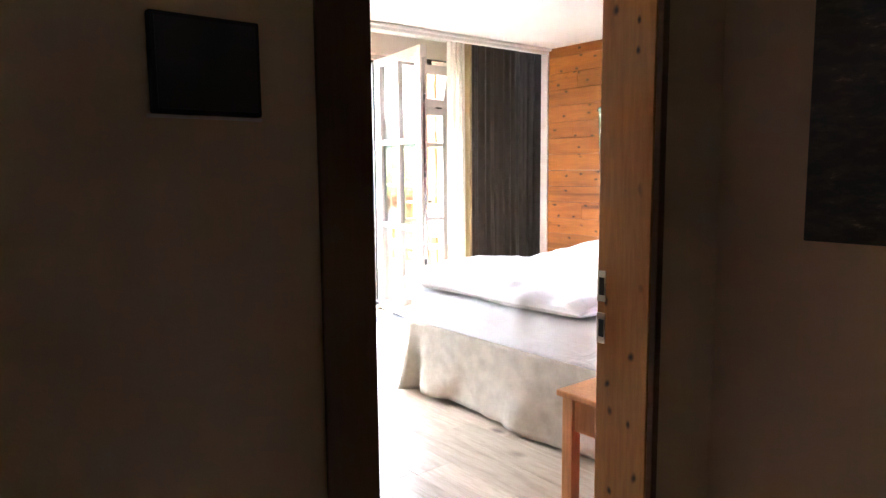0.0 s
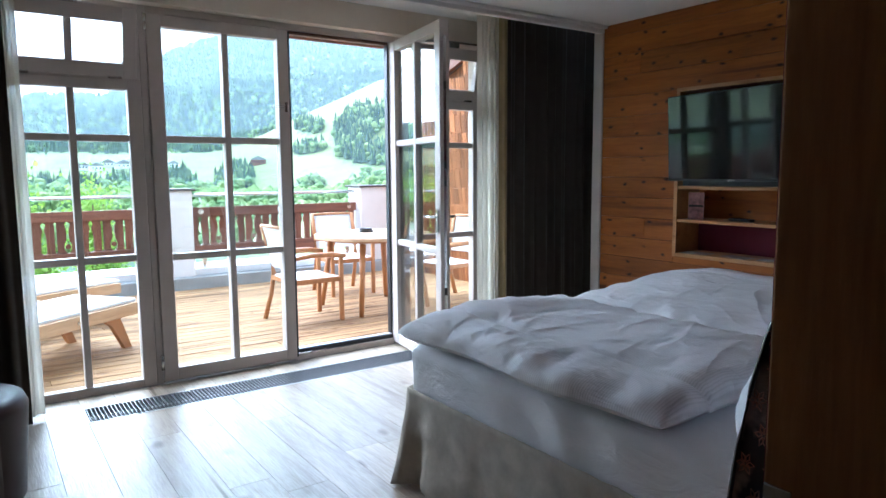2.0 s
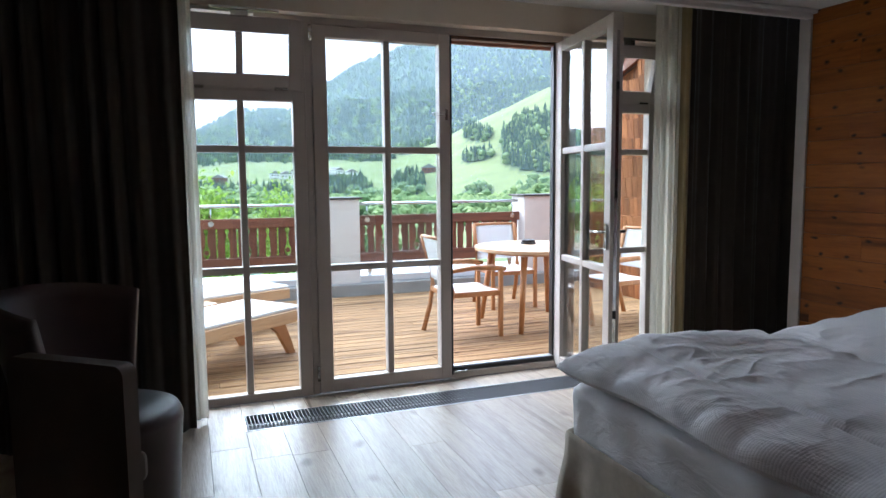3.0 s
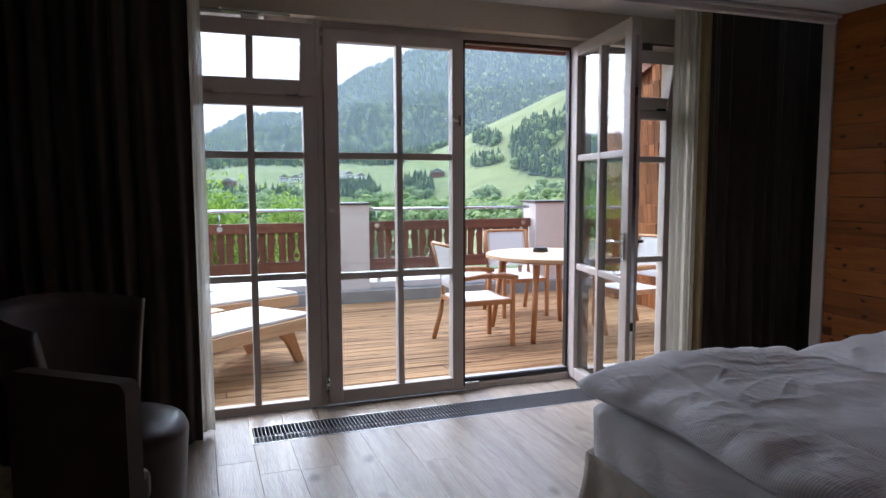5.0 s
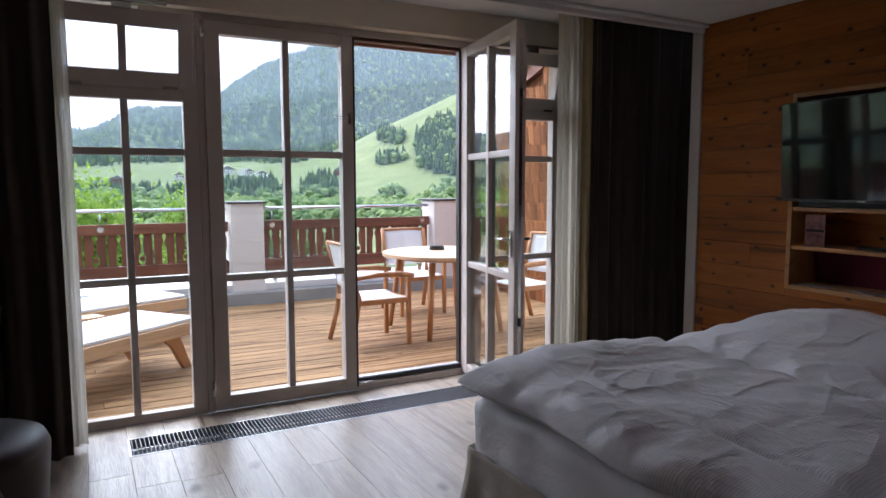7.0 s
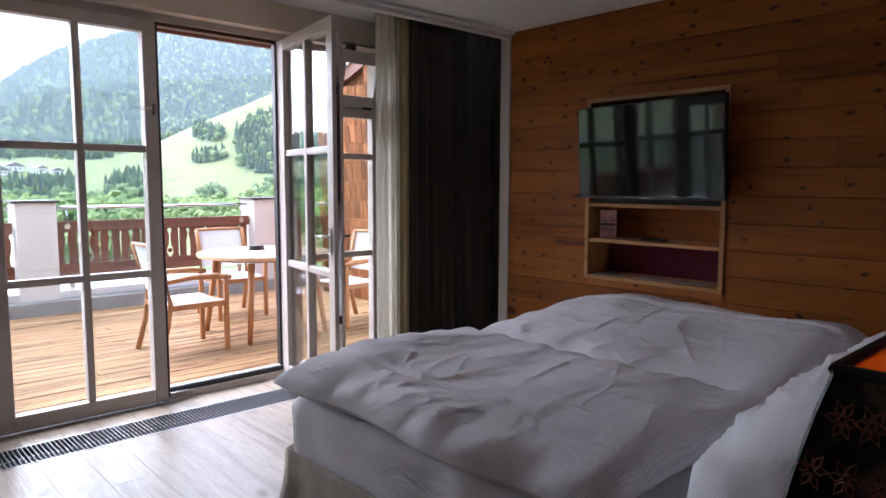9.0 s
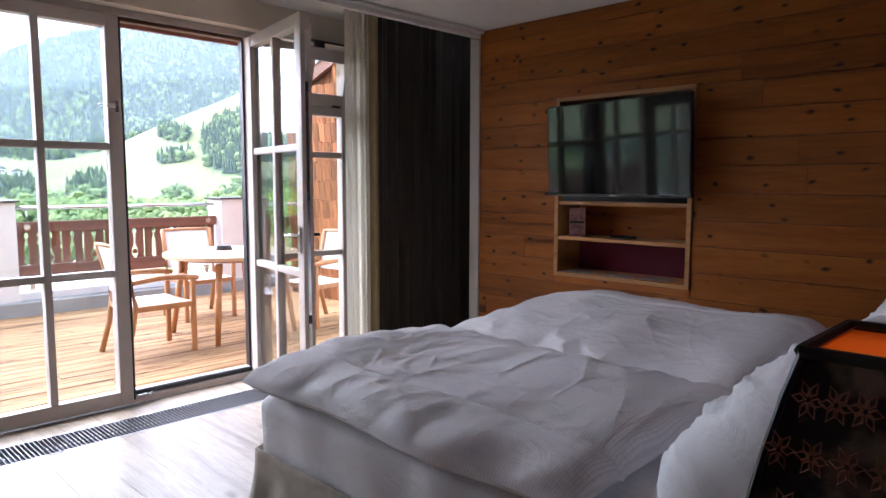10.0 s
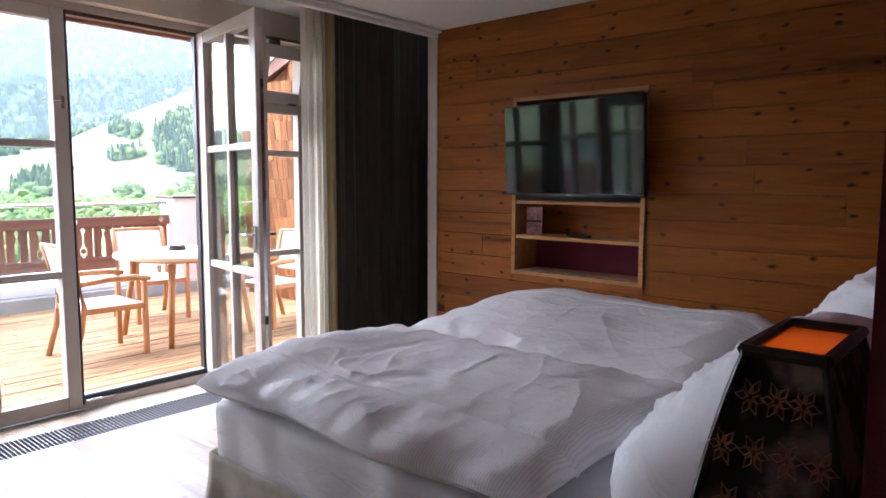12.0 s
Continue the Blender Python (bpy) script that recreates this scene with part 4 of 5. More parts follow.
ch = garden_chair((0.8, 1.41, -0.03), -90)
copy_thing(ch, pose(1.78, 2.56, -0.03, 0, 0, 178))
copy_thing(ch, pose(2.5, 1.42, -0.03, 0, 0, 96))

tb = thing("garden_table", (1.64, 1.58, -0.03), "round teak garden table on four splayed legs", "table")


def disc_mesh(r, z0, z1, seg=64):
    bm = bmesh.new()
    prism([(r * math.cos(k * math.tau / seg), r * math.sin(k * math.tau / seg)) for k in range(seg)], z1 - z0, bm)
    bmesh.ops.rotate(bm, cent=(0, 0, 0), matrix=Matrix.Rotation(radians(90), 3, "X"), verts=bm.verts)
    bmesh.ops.translate(bm, vec=(0, 0, z1), verts=bm.verts)
    return bm


part("tabletop", disc_mesh(0.62, 0.725, 0.755), TEAK_X, tb)
part("apron", disc_mesh(0.47, 0.665, 0.724, 40), TEAK, tb)
for a in (228, 138, 48, 318):
    ca, sa = math.cos(radians(a)), math.sin(radians(a))
    part("leg", tube([(0.58 * ca, 0.58 * sa, 0), (0.47 * ca, 0.47 * sa, 0.72)], 0.03, sides=8, radii=[0.024, 0.034]), TEAK, tb, smooth=True)
ash = thing("ashtray", (1.66, 1.78, 0.726), "black round ribbed ashtray on the garden table", "ashtray")
bm = bmesh.new()
for i, r in enumerate((0.07, 0.079, 0.079, 0.072)):
    tube([(0, 0, i * 0.017), (0, 0, i * 0.017 + 0.0145)], r, bm, 24)
part("bowl", bm, BLACK, ash)
part("lid", tube([(0, 0, 0.0655), (0, 0, 0.073)], 0.064, sides=24), BLACK, ash)


def lounger(at, rz):
    l = thing("sun_lounger", at, "teak sun lounger with white canvas cover", "sun lounger", "sun loungers", rz)
    for s in (-1, 1):
        part("side_rail", box(-1.6, s * 0.33 - 0.018, 0.27, 0.0, s * 0.33 + 0.018, 0.37, 0.006), TEAK_X, l)
        o = [(-0.3, 0.27), (-0.14, 0.27), (-0.03, 0.0), (-0.1, 0.0), (-0.22, 0.2)]
        part("leg", prism(o, 0.04, m=Matrix.Translation((-0.03, s * 0.29 - 0.02, 0))), TEAK, l)
        o = [(-1.5, 0.27), (-1.4, 0.27), (-1.42, 0.0), (-1.49, 0.0)]
        part("leg", prism(o, 0.04, m=Matrix.Translation((0, s * 0.29 - 0.02, 0))), TEAK, l)
    part("end_rail", box(-0.03, -0.31, 0.28, 0.0, 0.31, 0.365, 0.005), TEAK_X, l)
    part("cover", box(-1.6, -0.325, 0.371, 0.005, 0.325, 0.4, 0.012), CANVAS, l, "white canvas cover")
    part("bolt", tube([(-0.62, -0.349, 0.32), (-0.62, -0.356, 0.32)], 0.016, sides=12), STEEL, l)
    return l


lo = lounger((-0.97, 1.58, -0.03), 38)
copy_thing(lo, pose(-0.85, 2.78, -0.03, 0, 0, 26))
sd = thing("slatted_side_table", (-1.75, 2.0, -0.03), "low slatted teak side table between the loungers", "side table", rz=30)
for i in range(6):
    part("slat", box(-0.25 + i * 0.085, -0.24, 0.34, -0.175 + i * 0.085, 0.24, 0.362, 0.003), TEAK_X, sd)
for x in (-0.22, 0.18):
    for y in (-0.21, 0.17):
        part("leg", box(x, y, 0, x + 0.04, y + 0.04, 0.34), TEAK, sd)
for y in (-0.2, 0.18):
    part("rail", box(-0.24, y, 0.29, 0.24, y + 0.022, 0.339), TEAK, sd)

# ---- shingled wing ----
wg = thing("shingled_wing", (3.42, 2.12, -0.35), "house wing clad with brown wooden shingles", "house wing")
top = lambda y: 3.22 - 0.34 * y
bm = prism([(0.02, 0), (1.25, 0), (1.25, top(1.25)), (0.02, top(0.02))], 3.0)
bmesh.ops.rotate(bm, cent=(0, 0, 0), matrix=Matrix.Rotation(radians(90), 3, "Z"), verts=bm.verts)
bmesh.ops.translate(bm, vec=(3.03, 0, 0), verts=bm.verts)
part("wall", bm, SHINGLE, wg)
part("corner_post", box(-0.03, -0.07, 0, 0.08, 0.02, top(0), 0.005), TEAK, wg, "pale wooden corner post")
part("rake_board", box(-0.06, -0.25, -0.02, 0.0, 1.35, 0.12, m=Matrix.Translation((0, 0, top(0) + 0.02)) @ Matrix.Rotation(math.atan(-0.34), 4, "X")), RAILWOOD, wg)
part("roof", box(-0.08, -0.3, 0.12, 3.1, 1.35, 0.2, m=Matrix.Translation((0, 0, top(0) + 0.02)) @ Matrix.Rotation(math.atan(-0.34), 4, "X")), CONCRETE, wg)

# ---- landscape ----
def smoothstep(a, b, x):
    t = np.clip((x - a) / (b - a), 0, 1)
    return t * t * (3 - 2 * t)


def fbm(x, y, seed, octaves=5):
    r = np.random.RandomState(seed)
    out = np.zeros_like(x)
    for o in range(octaves):
        for _ in range(3):
            a = r.uniform(0, math.tau)
            k = 2.0 ** o * r.uniform(0.8, 1.25)
            out += np.sin((x * math.cos(a) + y * math.sin(a)) * k + r.uniform(0, math.tau)) * 0.5 ** o / 3
    return out


def slope_angle(az, r):
    """Angle in degrees at which the valley's ground rises; az from the terrace's axis, r in metres."""
    lr = np.log(r)
    base = np.interp(lr, np.log([6, 30, 80, 200, 450, 800, 1300, 1900]), [-42, -15, -8.5, -4.6, -2.0, 1.5, 2.3, 2.8])
    skyl = np.interp(az, [-90, -40, -20, -4, 1, 4, 8.7, 11.3, 13.4, 15.7, 18, 22, 27, 35, 48, 60, 90], [4, 4.6, 3.6, 3.4, 4.2, 5.8, 5.9, 8.0, 9.3, 10.1, 10.8, 11.4, 12.0, 12.6, 11, 8, 6])
    e = base + (skyl - 2.6) * smoothstep(math.log(1000), math.log(2700), lr) + smoothstep(math.log(2700), math.log(3600), lr) * -3.0
    spur = np.interp(az, [-90, 11, 17, 20, 21.6, 23.7, 26.5, 29.5, 36, 52, 90], [0, 0, 0.4, 1.3, 2.1, 3.1, 4.3, 5.7, 7.6, 8, 5])
    return e + spur * smoothstep(math.log(420), math.log(880), lr) * (1 - smoothstep(math.log(900), math.log(1350), lr))


def terrain(az, r):
    """Place and height of the valley's ground."""
    x, y = r * np.sin(np.radians(az)), r * np.cos(np.radians(az))
    z = 1.4 + r * np.tan(np.radians(slope_angle(az, r)))
    z += fbm(x / 120, y / 120, 3) * np.clip(r / 250, 0, 4) + fbm(x / 420, y / 420, 8, 5) * np.clip((r - 1000) / 45, 0, 26)
    return x, y, z


def meadow(az, r, x, y):
    """1 on the mown meadows, 0 in the woods."""
    n = fbm(x / 60, y / 60, 21, 5) * 0.6 + fbm(x / 200, y / 200, 22, 3) * 0.5
    e = slope_angle(az, r) + 0.35 * n
    az2 = az + 0.7 * n
    upper = np.interp(az2, [-90, 10, 16, 19, 21, 22], [1.75, 1.65, 1.9, 2.6, 4.5, 20])
    lower = np.interp(az2, [-90, 8, 10, 13.5, 15, 20, 26, 28, 90], [-0.8, -0.8, -0.1, -0.1, -1.1, -1.9, -1.7, -0.3, -0.3])
    m = smoothstep(lower - 0.08, lower + 0.08, e) * (1 - smoothstep(upper - 0.1, upper + 0.1, e))
    for a0, e0, ra, re, lean in ((23.6, 3.7, 1.0, 0.6, 0.0), (27.6, 3.6, 2.3, 1.5, 0.35), (23.2, 1.75, 1.2, 0.33, 0.1), (31, 5.6, 1.3, 0.8, 0.4), (28.5, 1.4, 3.2, 0.9, -0.1), (17.6, -0.6, 1.5, 0.7, 0.0), (23.5, -1.0, 1.4, 0.35, 0.1), (34, 3.5, 3, 2.5, 0.0)):
        d = ((az2 - a0) / ra) ** 2 + ((e - e0 - lean * (az2 - a0)) / re) ** 2
        m = m * smoothstep(0.85, 1.15, d)
    glade = smoothstep(0.62, 0.85, n) * 0.7
    return np.where(r > 1050, glade, np.where(r < 330, smoothstep(0.2, 0.5, n), m))


A, R = np.meshgrid(np.linspace(-75, 80, 420), np.exp(np.linspace(math.log(7.5), math.log(3600), 260)), indexing="ij")
TX, TY, TZ = terrain(A, R)
TM = meadow(A, R, TX, TY)
na, nr = A.shape
vid = np.arange(na * nr).reshape(na, nr)
faces = np.stack([vid[:-1, :-1], vid[1:, :-1], vid[1:, 1:], vid[:-1, 1:]], -1).reshape(-1, 4)
me = bpy.data.meshes.new("ground")
me.from_pydata(np.stack([TX, TY, TZ], -1).reshape(-1, 3).tolist(), [], faces.tolist())
at = me.attributes.new("meadow", "FLOAT", "POINT")
at.data.foreach_set("value", TM.reshape(-1).astype(np.float32))
for p in me.polygons:
    p.use_smooth = True

LAND, _n, _l, _b = material("valley_land", (0.08, 0.14, 0.05), 0.95)
_a = _n.new("ShaderNodeAttribute")
_a.attribute_name = "meadow"
_c = coords(_n, _l)
_t = noise_tex(_n, _l, _c, 0.03, 6.0, 0.65)
_g = ramp(_n, _l, _t.outputs[0], [(0.3, (0.11, 0.145, 0.038)), (0.7, (0.185, 0.22, 0.066))])
_w = ramp(_n, _l, _t.outputs[0], [(0.35, (0.02, 0.045, 0.02)), (0.6, (0.045, 0.085, 0.035)), (0.8, (0.09, 0.14, 0.05))])
_l.new(mix(_n, _l, _a.outputs["Fac"], _w.outputs[0], _g.outputs[0]), _b.inputs["Base Color"])


me.materials.append(LAND)
tagged(new("ground", me), "green alpine valley with meadows and wooded slopes", "ground", kind="structure")

FIR, _n, _l, _b = material("fir_wood", (0.03, 0.06, 0.03), 0.95)
_geo = _n.new("ShaderNodeNewGeometry")
_r = ramp(_n, _l, _geo.outputs["Random Per Island"], [(0.0, (0.036, 0.066, 0.045)), (0.65, (0.065, 0.11, 0.055)), (1.0, (0.13, 0.18, 0.07))])
_l.new(_r.outputs[0], _b.inputs["Base Color"])
LEAFY, _n, _l, _b = material("broadleaf_wood", (0.1, 0.2, 0.05), 0.9)
_geo = _n.new("ShaderNodeNewGeometry")
_r = ramp(_n, _l, _geo.outputs["Random Per Island"], [(0.0, (0.085, 0.15, 0.05)), (1.0, (0.24, 0.31, 0.105))])
_l.new(_r.outputs[0], _b.inputs["Base Color"])


def forest(name, count, r0, r1, leafy, size, mat, seed, label):
    rs = np.random.RandomState(seed)
    az = rs.uniform(-32, 62, count * 4)
    r = np.exp(rs.uniform(math.log(r0), math.log(r1), count * 4))
    x, y, z = terrain(az, r)
    keep = rs.uniform(0, 1, count * 4) > meadow(az, r, x, y) * 1.02 + (0.0 if not leafy else 0.15)
    x, y, z = x[keep][:count], y[keep][:count], z[keep][:count]
    n = len(x)
    h = size * rs.uniform(0.6, 1.25, n)
    # one small crown shape, repeated with its own size, turn and ragged edge
    if not leafy:
        k = 6
        ang = np.arange(k) * math.tau / k
        bv, bf = [], []
        for zb, rad, zt in ((0.05, 0.19, 0.55), (0.35, 0.14, 0.8), (0.62, 0.085, 1.0)):
            b = len(bv)
            bv += [(rad * math.cos(a), rad * math.sin(a), zb) for a in ang] + [(0, 0, zt)]
            bf += [(b + q, b + (q + 1) % k, b + k) for q in range(k)]
        lumps = 1
    else:
        base = bmesh.new()
        bmesh.ops.create_icosphere(base, subdivisions=1 if r0 > 300 else 2, radius=1.0)
        bv = [v.co[:] for v in base.verts]
        bf = [[v.index for v in f.verts] for f in base.faces]
        base.free()
        lumps = 6
    bv, bf = np.array(bv), np.array(bf)
    out_v, out_f = [], []
    for c in range(lumps):
        turn = rs.uniform(0, math.tau, (n, 1))
        rag = rs.uniform(0.75, 1.25, (n, len(bv)))
        px = (bv[:, 0] * np.cos(turn) - bv[:, 1] * np.sin(turn)) * rag
        py = (bv[:, 0] * np.sin(turn) + bv[:, 1] * np.cos(turn)) * rag
        pz = np.repeat(bv[None, :, 2], n, 0)
        if leafy:
            k = (h * rs.uniform(0.2, 0.36, n))[:, None]
            o = rs.uniform(-0.26, 0.26, (3, n, 1)) * h[:, None]
            p = np.stack([x[:, None] + o[0] + k * px, y[:, None] + o[1] + k * py, z[:, None] + 0.45 * h[:, None] + o[2] * 1.2 + k * pz * rag], -1)
        else:
            p = np.stack([x[:, None] + h[:, None] * px, y[:, None] + h[:, None] * py, z[:, None] + h[:, None] * pz], -1)
        out_v.append(p.reshape(-1, 3))
        out_f.append((bf[None] + (np.arange(n) * len(bv))[:, None, None] + c * n * len(bv)).reshape(-1, 3))
    me = bpy.data.meshes.new(name)
    me.from_pydata(np.concatenate(out_v).tolist(), [], np.concatenate(out_f).tolist())
    me.materials.append(mat)
    return tagged(new(name, me), label, "woodland", kind="stuff")


forest("fir_forest", 5500, 520, 1060, False, 12, FIR, 1, "dark green fir woods on the valley slopes")
forest("far_fir_forest", 30000, 1050, 2800, False, 15, FIR, 2, "hazy fir woods on the far mountain")
forest("broadleaf_trees", 4200, 330, 1050, True, 8.5, LEAFY, 3, "fresh green broadleaf trees in the valley")
forest("far_broadleaf_trees", 3500, 1050, 2300, True, 13, LEAFY, 6, "pale green broadleaf trees among the far firs")
forest("valley_bushes", 900, 120, 390, True, 6, LEAFY, 5, "green bushes on the valley side")

# see-through bluish sheets that stand in for distance haze, lit by sun and sky
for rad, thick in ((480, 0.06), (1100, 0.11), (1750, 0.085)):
    mist, _n, _l, _b = material("haze_sheet", (0.7, 0.82, 1.0), 1.0)
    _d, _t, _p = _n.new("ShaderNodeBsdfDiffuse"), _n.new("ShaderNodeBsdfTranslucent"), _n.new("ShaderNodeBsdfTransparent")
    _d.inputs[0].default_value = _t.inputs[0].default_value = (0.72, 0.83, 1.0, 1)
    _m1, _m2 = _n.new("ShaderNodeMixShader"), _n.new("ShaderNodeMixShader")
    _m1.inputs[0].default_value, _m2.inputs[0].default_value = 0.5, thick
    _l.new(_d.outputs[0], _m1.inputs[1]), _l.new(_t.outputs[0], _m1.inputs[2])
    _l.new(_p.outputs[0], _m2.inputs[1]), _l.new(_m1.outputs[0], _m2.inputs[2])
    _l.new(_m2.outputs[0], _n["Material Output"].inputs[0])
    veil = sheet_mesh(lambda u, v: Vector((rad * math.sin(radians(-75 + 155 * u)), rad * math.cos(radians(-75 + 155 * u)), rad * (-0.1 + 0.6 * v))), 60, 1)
    tagged(link_mesh("backdrop_haze_sheet", veil, mist), "bluish see-through sheet added as distance haze", "mist", kind="structure")

# valley houses
HWALL = plain("far_white_wall", (0.75, 0.73, 0.7), 0.9)
HROOF = plain("far_roof", (0.2, 0.19, 0.18), 0.8)
rh = random.Random(7)
for az, r in ((6.8, 700), (7.6, 690), (8.6, 720), (9.5, 705), (10.3, 735), (11.8, 715), (2.4, 640), (19.6, 640), (13.0, 690)):
    x, y, z = [float(v[0]) for v in terrain(np.array([az]), np.array([float(r)]))]
    hs = thing("farmhouse", (x, y, z - 1.0), "small white valley house with a grey gabled roof", "house", "valley houses", rh.uniform(-30, 30))
    w, d, h = rh.uniform(5, 8), rh.uniform(4, 6), rh.uniform(5, 7)
    part("wall", box(-w, -d, 0, w, d, h), HWALL if r != 640 else RAILWOOD, hs)
    rb = prism([(-w - 1, h - 0.4), (w + 1, h - 0.4), (0, h + w * 0.5)], 2 * d + 1.6)
    bmesh.ops.translate(rb, vec=(0, -d - 0.8, 0), verts=rb.verts)
    part("roof", rb, HROOF, hs)
    for k in (-0.5, 0.0, 0.5):
        part("window", box(k * w - 0.6, -d - 0.06, h * 0.5, k * w + 0.6, -d - 0.01, h * 0.5 + 1.3), BLACK, hs)


# near garden trees
def leaf_tree(name, at, height, spread, seed, mat, label, leaves=5200):
    rs = np.random.RandomState(seed)
    t = thing(name, at, label, "tree", "garden trees")
    bm = tube([(0, 0, -0.3), (0.1, 0.05, height * 0.3), (0.05, 0.1, height * 0.6), (0, 0, height * 0.85)], 0.2, sides=8, radii=[0.24, 0.2, 0.13, 0.04])
    limbs = []
    for k in range(11):
        a, z0 = rs.uniform(0, math.tau), height * rs.uniform(0.3, 0.7)
        tip = Vector((math.cos(a) * spread * rs.uniform(0.55, 0.9), math.sin(a) * spread * rs.uniform(0.55, 0.9), z0 + height * rs.uniform(0.08, 0.3)))
        tube([(0.05, 0.05, z0), (tip.x * 0.5, tip.y * 0.5, z0 + (tip.z - z0) * 0.6), tuple(tip)], 0.05, bm, 6, [0.08, 0.05, 0.015])
        limbs.append(tip)
    limbs.append(Vector((0, 0, height * 0.9)))
    part("trunk", bm, DARKWOOD, t, smooth=True)
    verts, faces = [], []
    for i in range(leaves):
        c = limbs[rs.randint(len(limbs))]
        p = np.array(c) * rs.uniform(0.75, 1.0) + rs.normal(0, 1, 3) * np.array([spread, spread, height * 0.5]) * 0.17
        u, w = rs.normal(0, 1, 3), rs.normal(0, 1, 3)
        u /= np.linalg.norm(u)
        w = np.cross(u, w)
        w /= np.linalg.norm(w)
        s = rs.uniform(0.07, 0.15)
        b = len(verts)
        verts += [tuple(p - u * s), tuple(p + w * s * 0.6), tuple(p + u * s), tuple(p - w * s * 0.6)]
        faces.append((b, b + 1, b + 2, b + 3))
    me = bpy.data.meshes.new("crown")
    me.from_pydata(verts, [], faces)
    me.materials.append(mat)
    o = new("crown", me)
    o.parent = t
    return t


NEARLEAF, _n, _l, _b = material("spring_leaves", (0.25, 0.4, 0.05), 0.6)
_geo = _n.new("ShaderNodeNewGeometry")
_r = ramp(_n, _l, _geo.outputs["Random Per Island"], [(0.0, (0.16, 0.28, 0.03)), (1.0, (0.42, 0.55, 0.09))])
_l.new(_r.outputs[0], _b.inputs["Base Color"])
_t = _n.new("ShaderNodeBsdfTranslucent")
_l.new(_r.outputs[0], _t.inputs[0])
_m = _n.new("ShaderNodeMixShader")
_m.inputs[0].default_value = 0.4
_l.new(_b.outputs[0], _m.inputs[1]), _l.new(_t.outputs[0], _m.inputs[2])
_l.new(_m.outputs[0], _n["Material Output"].inputs[0])
for i, (az, r, dz, h, s) in enumerate(((-2.0, 24, 1.75, 8, 1.6), (5.3, 34, 1.3, 9.5, 1.8), (-12, 22, 1.6, 8, 3.0), (-24, 20, 1.9, 8, 3.2), (-36, 18, 1.6, 8, 3.0), (-7.5, 40, 1.0, 9, 3.0))):
    leaf_tree("tree", (r * math.sin(radians(az)), r * math.cos(radians(az)), dz - h), h, s, 30 + i, NEARLEAF, "leafy bright green tree below the terrace")

# ---- pieces of walls, floors and terrace ----
def shared_box(name, x0, y0, z0, x1, y1, z1, mat, bev=0.002):
    bm = box(x0, y0, z0, x1, y1, z1)
    me = bpy.data.meshes.new(name)
    if bev:
        bmesh.ops.bevel(bm, geom=list(bm.edges), offset=bev, segments=1, affect="EDGES")
    bmesh.ops.recalc_face_normals(bm, faces=bm.faces)
    bm.to_mesh(me)
    bm.free()
    me.materials.append(mat)
    return me


rp = random.Random(11)
pw = new("wall_pine")
tagged(pw, "wall clad with knotty pine boards", "wall", kind="structure")
course = 0.15
for k in range(17):
    z0, z1 = k * course, min((k + 1) * course, ZC)
    if z1 - z0 < 0.02:
        continue
    y = YD - rp.uniform(0, 1.2)
    while y < -1.07:
        e = y + rp.choice((0.9, 1.3, 1.7, 2.1))
        a, b = max(y, YD), min(e, -1.0715)
        y = e
        spans = [(a, b)]
        if z1 > NZ0 - 0.026 + 0.01 and z0 < NZ1 + 0.026 - 0.01:
            spans = [(a, min(b, NY0 - 0.03)), (max(a, NY1 + 0.03), b)]
        for p, q in spans:
            if q - p > 0.03:
                o = new("plank", shared_box("plank", 0, -(q - p) / 2, 0.0012, 0.29, (q - p) / 2, z1 - z0 - 0.0012, PINE, 0.0018))
                o.parent = pw
                o.location = (XR + rp.uniform(0, 0.0015), (p + q) / 2, z0)
# boards above and below the niche close to its frame
for z0, z1 in ((5 * course, NZ0 - 0.027),):
    if z1 - z0 > 0.01:
        o = new("plank", shared_box("plank", 0, -0.469, 0, 0.29, 0.469, z1 - z0 - 0.001, PINE, 0.0015))
        o.parent = pw
        o.location = (XR, -2.215, z0)

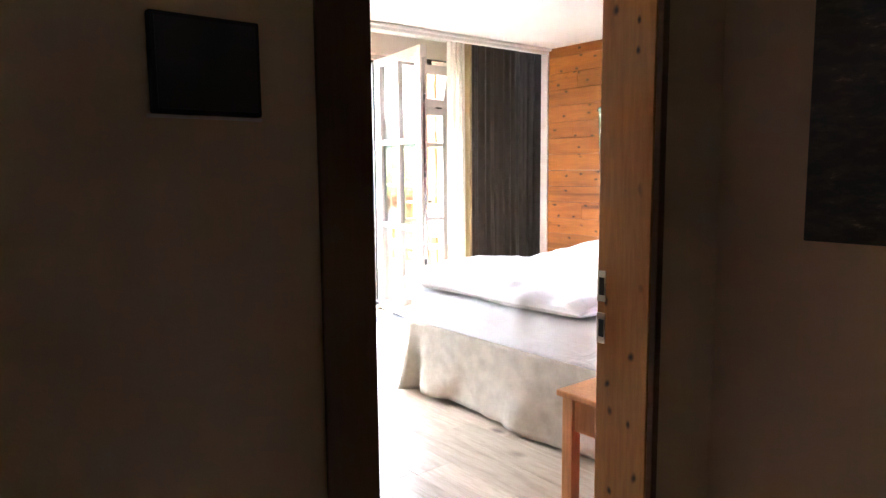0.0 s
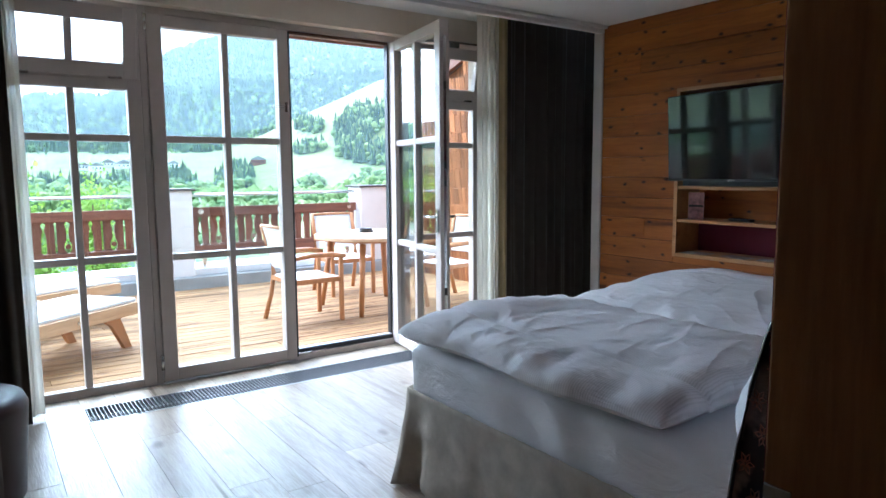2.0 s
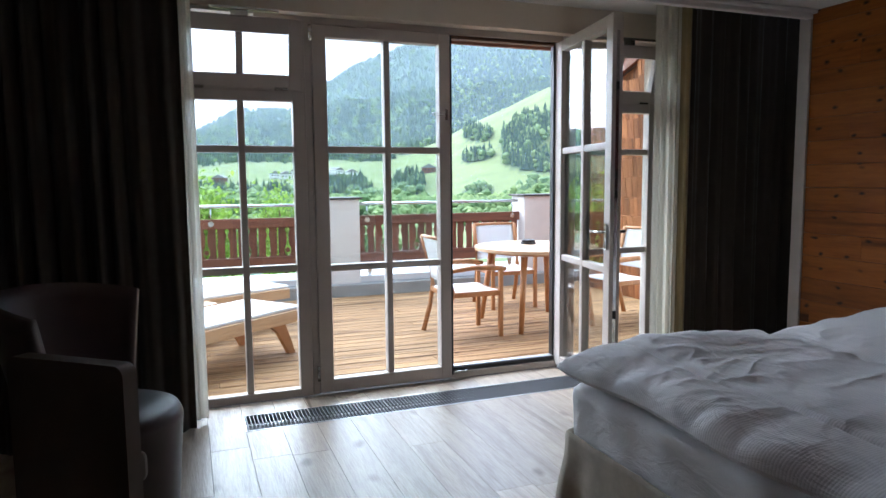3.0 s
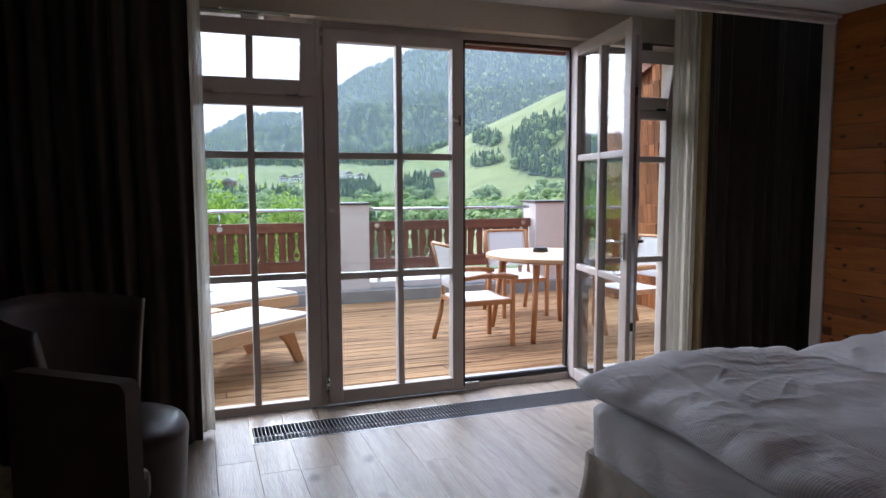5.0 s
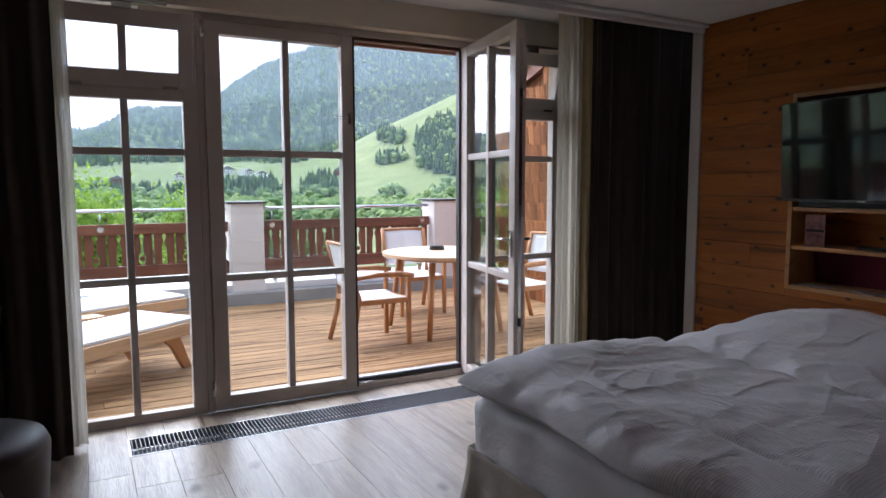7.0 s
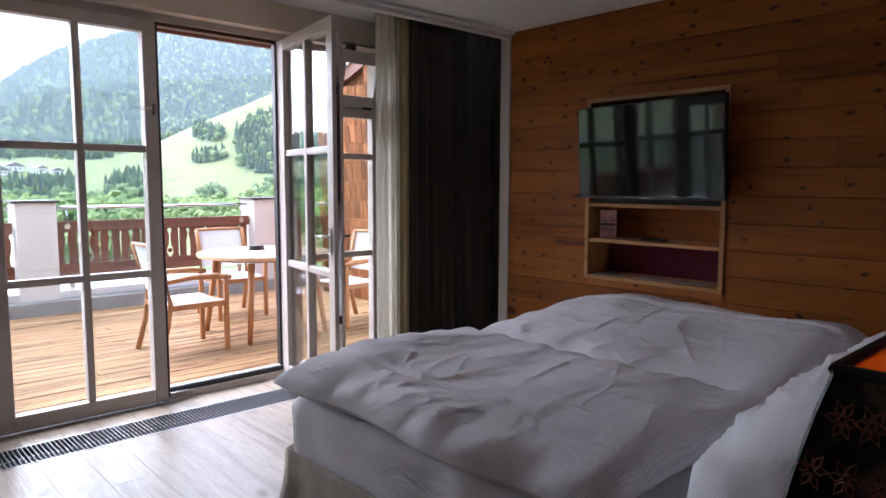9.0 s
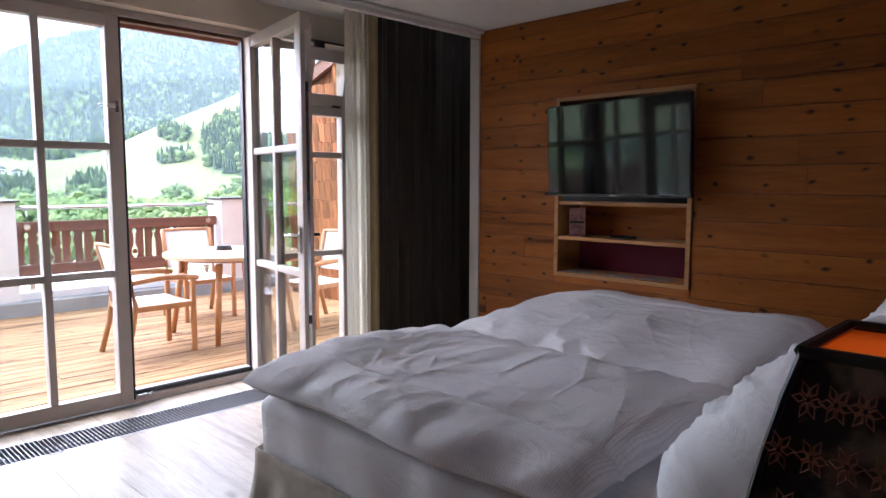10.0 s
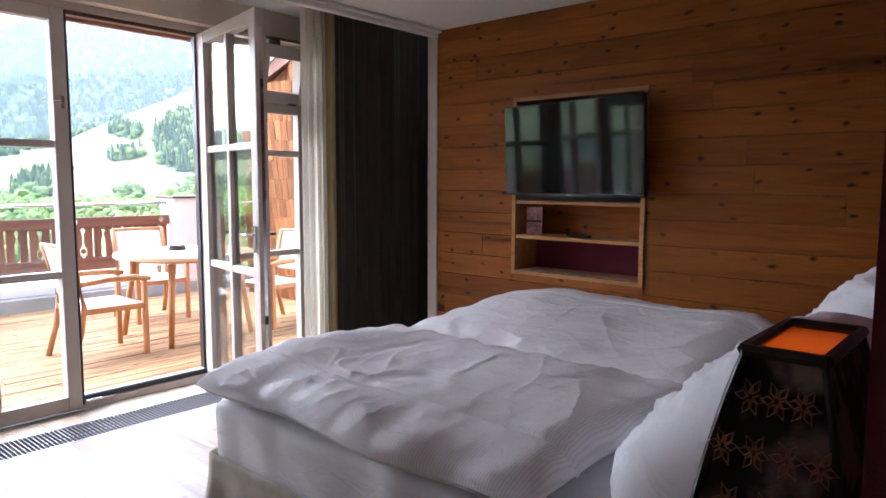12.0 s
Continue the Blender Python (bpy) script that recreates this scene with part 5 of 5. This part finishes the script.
fl = new("floor")
tagged(fl, "pale oak plank floor with grey knots", "floor", kind="structure")
bw = 0.2
for k in range(int((XN - XL) / bw) + 2):
    x0 = max(XL, XL - 0.08 + k * bw)
    x1 = min(XL - 0.08 + (k + 1) * bw, XN)
    if x1 - x0 < 0.02:
        continue
    y = -7.6 - rp.uniform(0, 1.6)
    while y < -0.02:
        e = y + rp.choice((1.4, 1.8, 2.2))
        a, b = max(y, -7.6), min(e, -0.032)
        y = e
        spans = [(a, b)]
        if x1 > -1.37 and x0 < 1.81:
            spans = [(a, min(b, -0.551)), (max(a, -0.279), b)]
        for p, q in spans:
            if q - p > 0.02:
                o = new("plank", shared_box("plank", 0.0006, -(q - p) / 2 + 0.0006, -0.049, x1 - x0 - 0.0006, (q - p) / 2 - 0.0006, 0, FLOOR, 0.001))
                o.parent = fl
                o.location = (x0, (p + q) / 2, 0)

dk = new("ground_deck")
tagged(dk, "weathered larch terrace boards", "deck", kind="structure")
bwd = 0.135
for k in range(int(3.72 / bwd)):
    x = -7 - rp.uniform(0, 2)
    while x < 3.9:
        e = x + rp.choice((2.6, 3.2, 4.0))
        a, b = max(x, -7), min(e, 3.9)
        x = e
        if b - a > 0.05:
            o = new("board", shared_box("board", -(b - a) / 2 + 0.001, 0.004, -0.03, (b - a) / 2 - 0.0015, bwd - 0.004, 0, DECK, 0.004))
            o.parent = dk
            o.location = ((a + b) / 2, 0.205 + k * bwd, -0.03 + rp.uniform(-0.0015, 0.0015))

# shingles on the wing's terrace side
widths = (0.075, 0.1, 0.125)
sh_me = [shared_box("shingle", -0.03, 0.0025, 0, 0.0, w - 0.0025, 0.3, SHINGLE, 0.003) for w in widths]
for k in range(13):
    z = 0.33 + k * 0.235
    y = 0.02 + rp.uniform(0, 0.06)
    while y < 1.13:
        i = rp.randrange(3)
        if z + 0.3 < top(y) + 0.05:
            o = new("shingle", sh_me[i])
            o.parent = wg
            o.matrix_basis = pose(0.02, y, z - rp.uniform(0, 0.03), 0, -6.0, rp.uniform(-1.5, 1.5))
        y += widths[i]
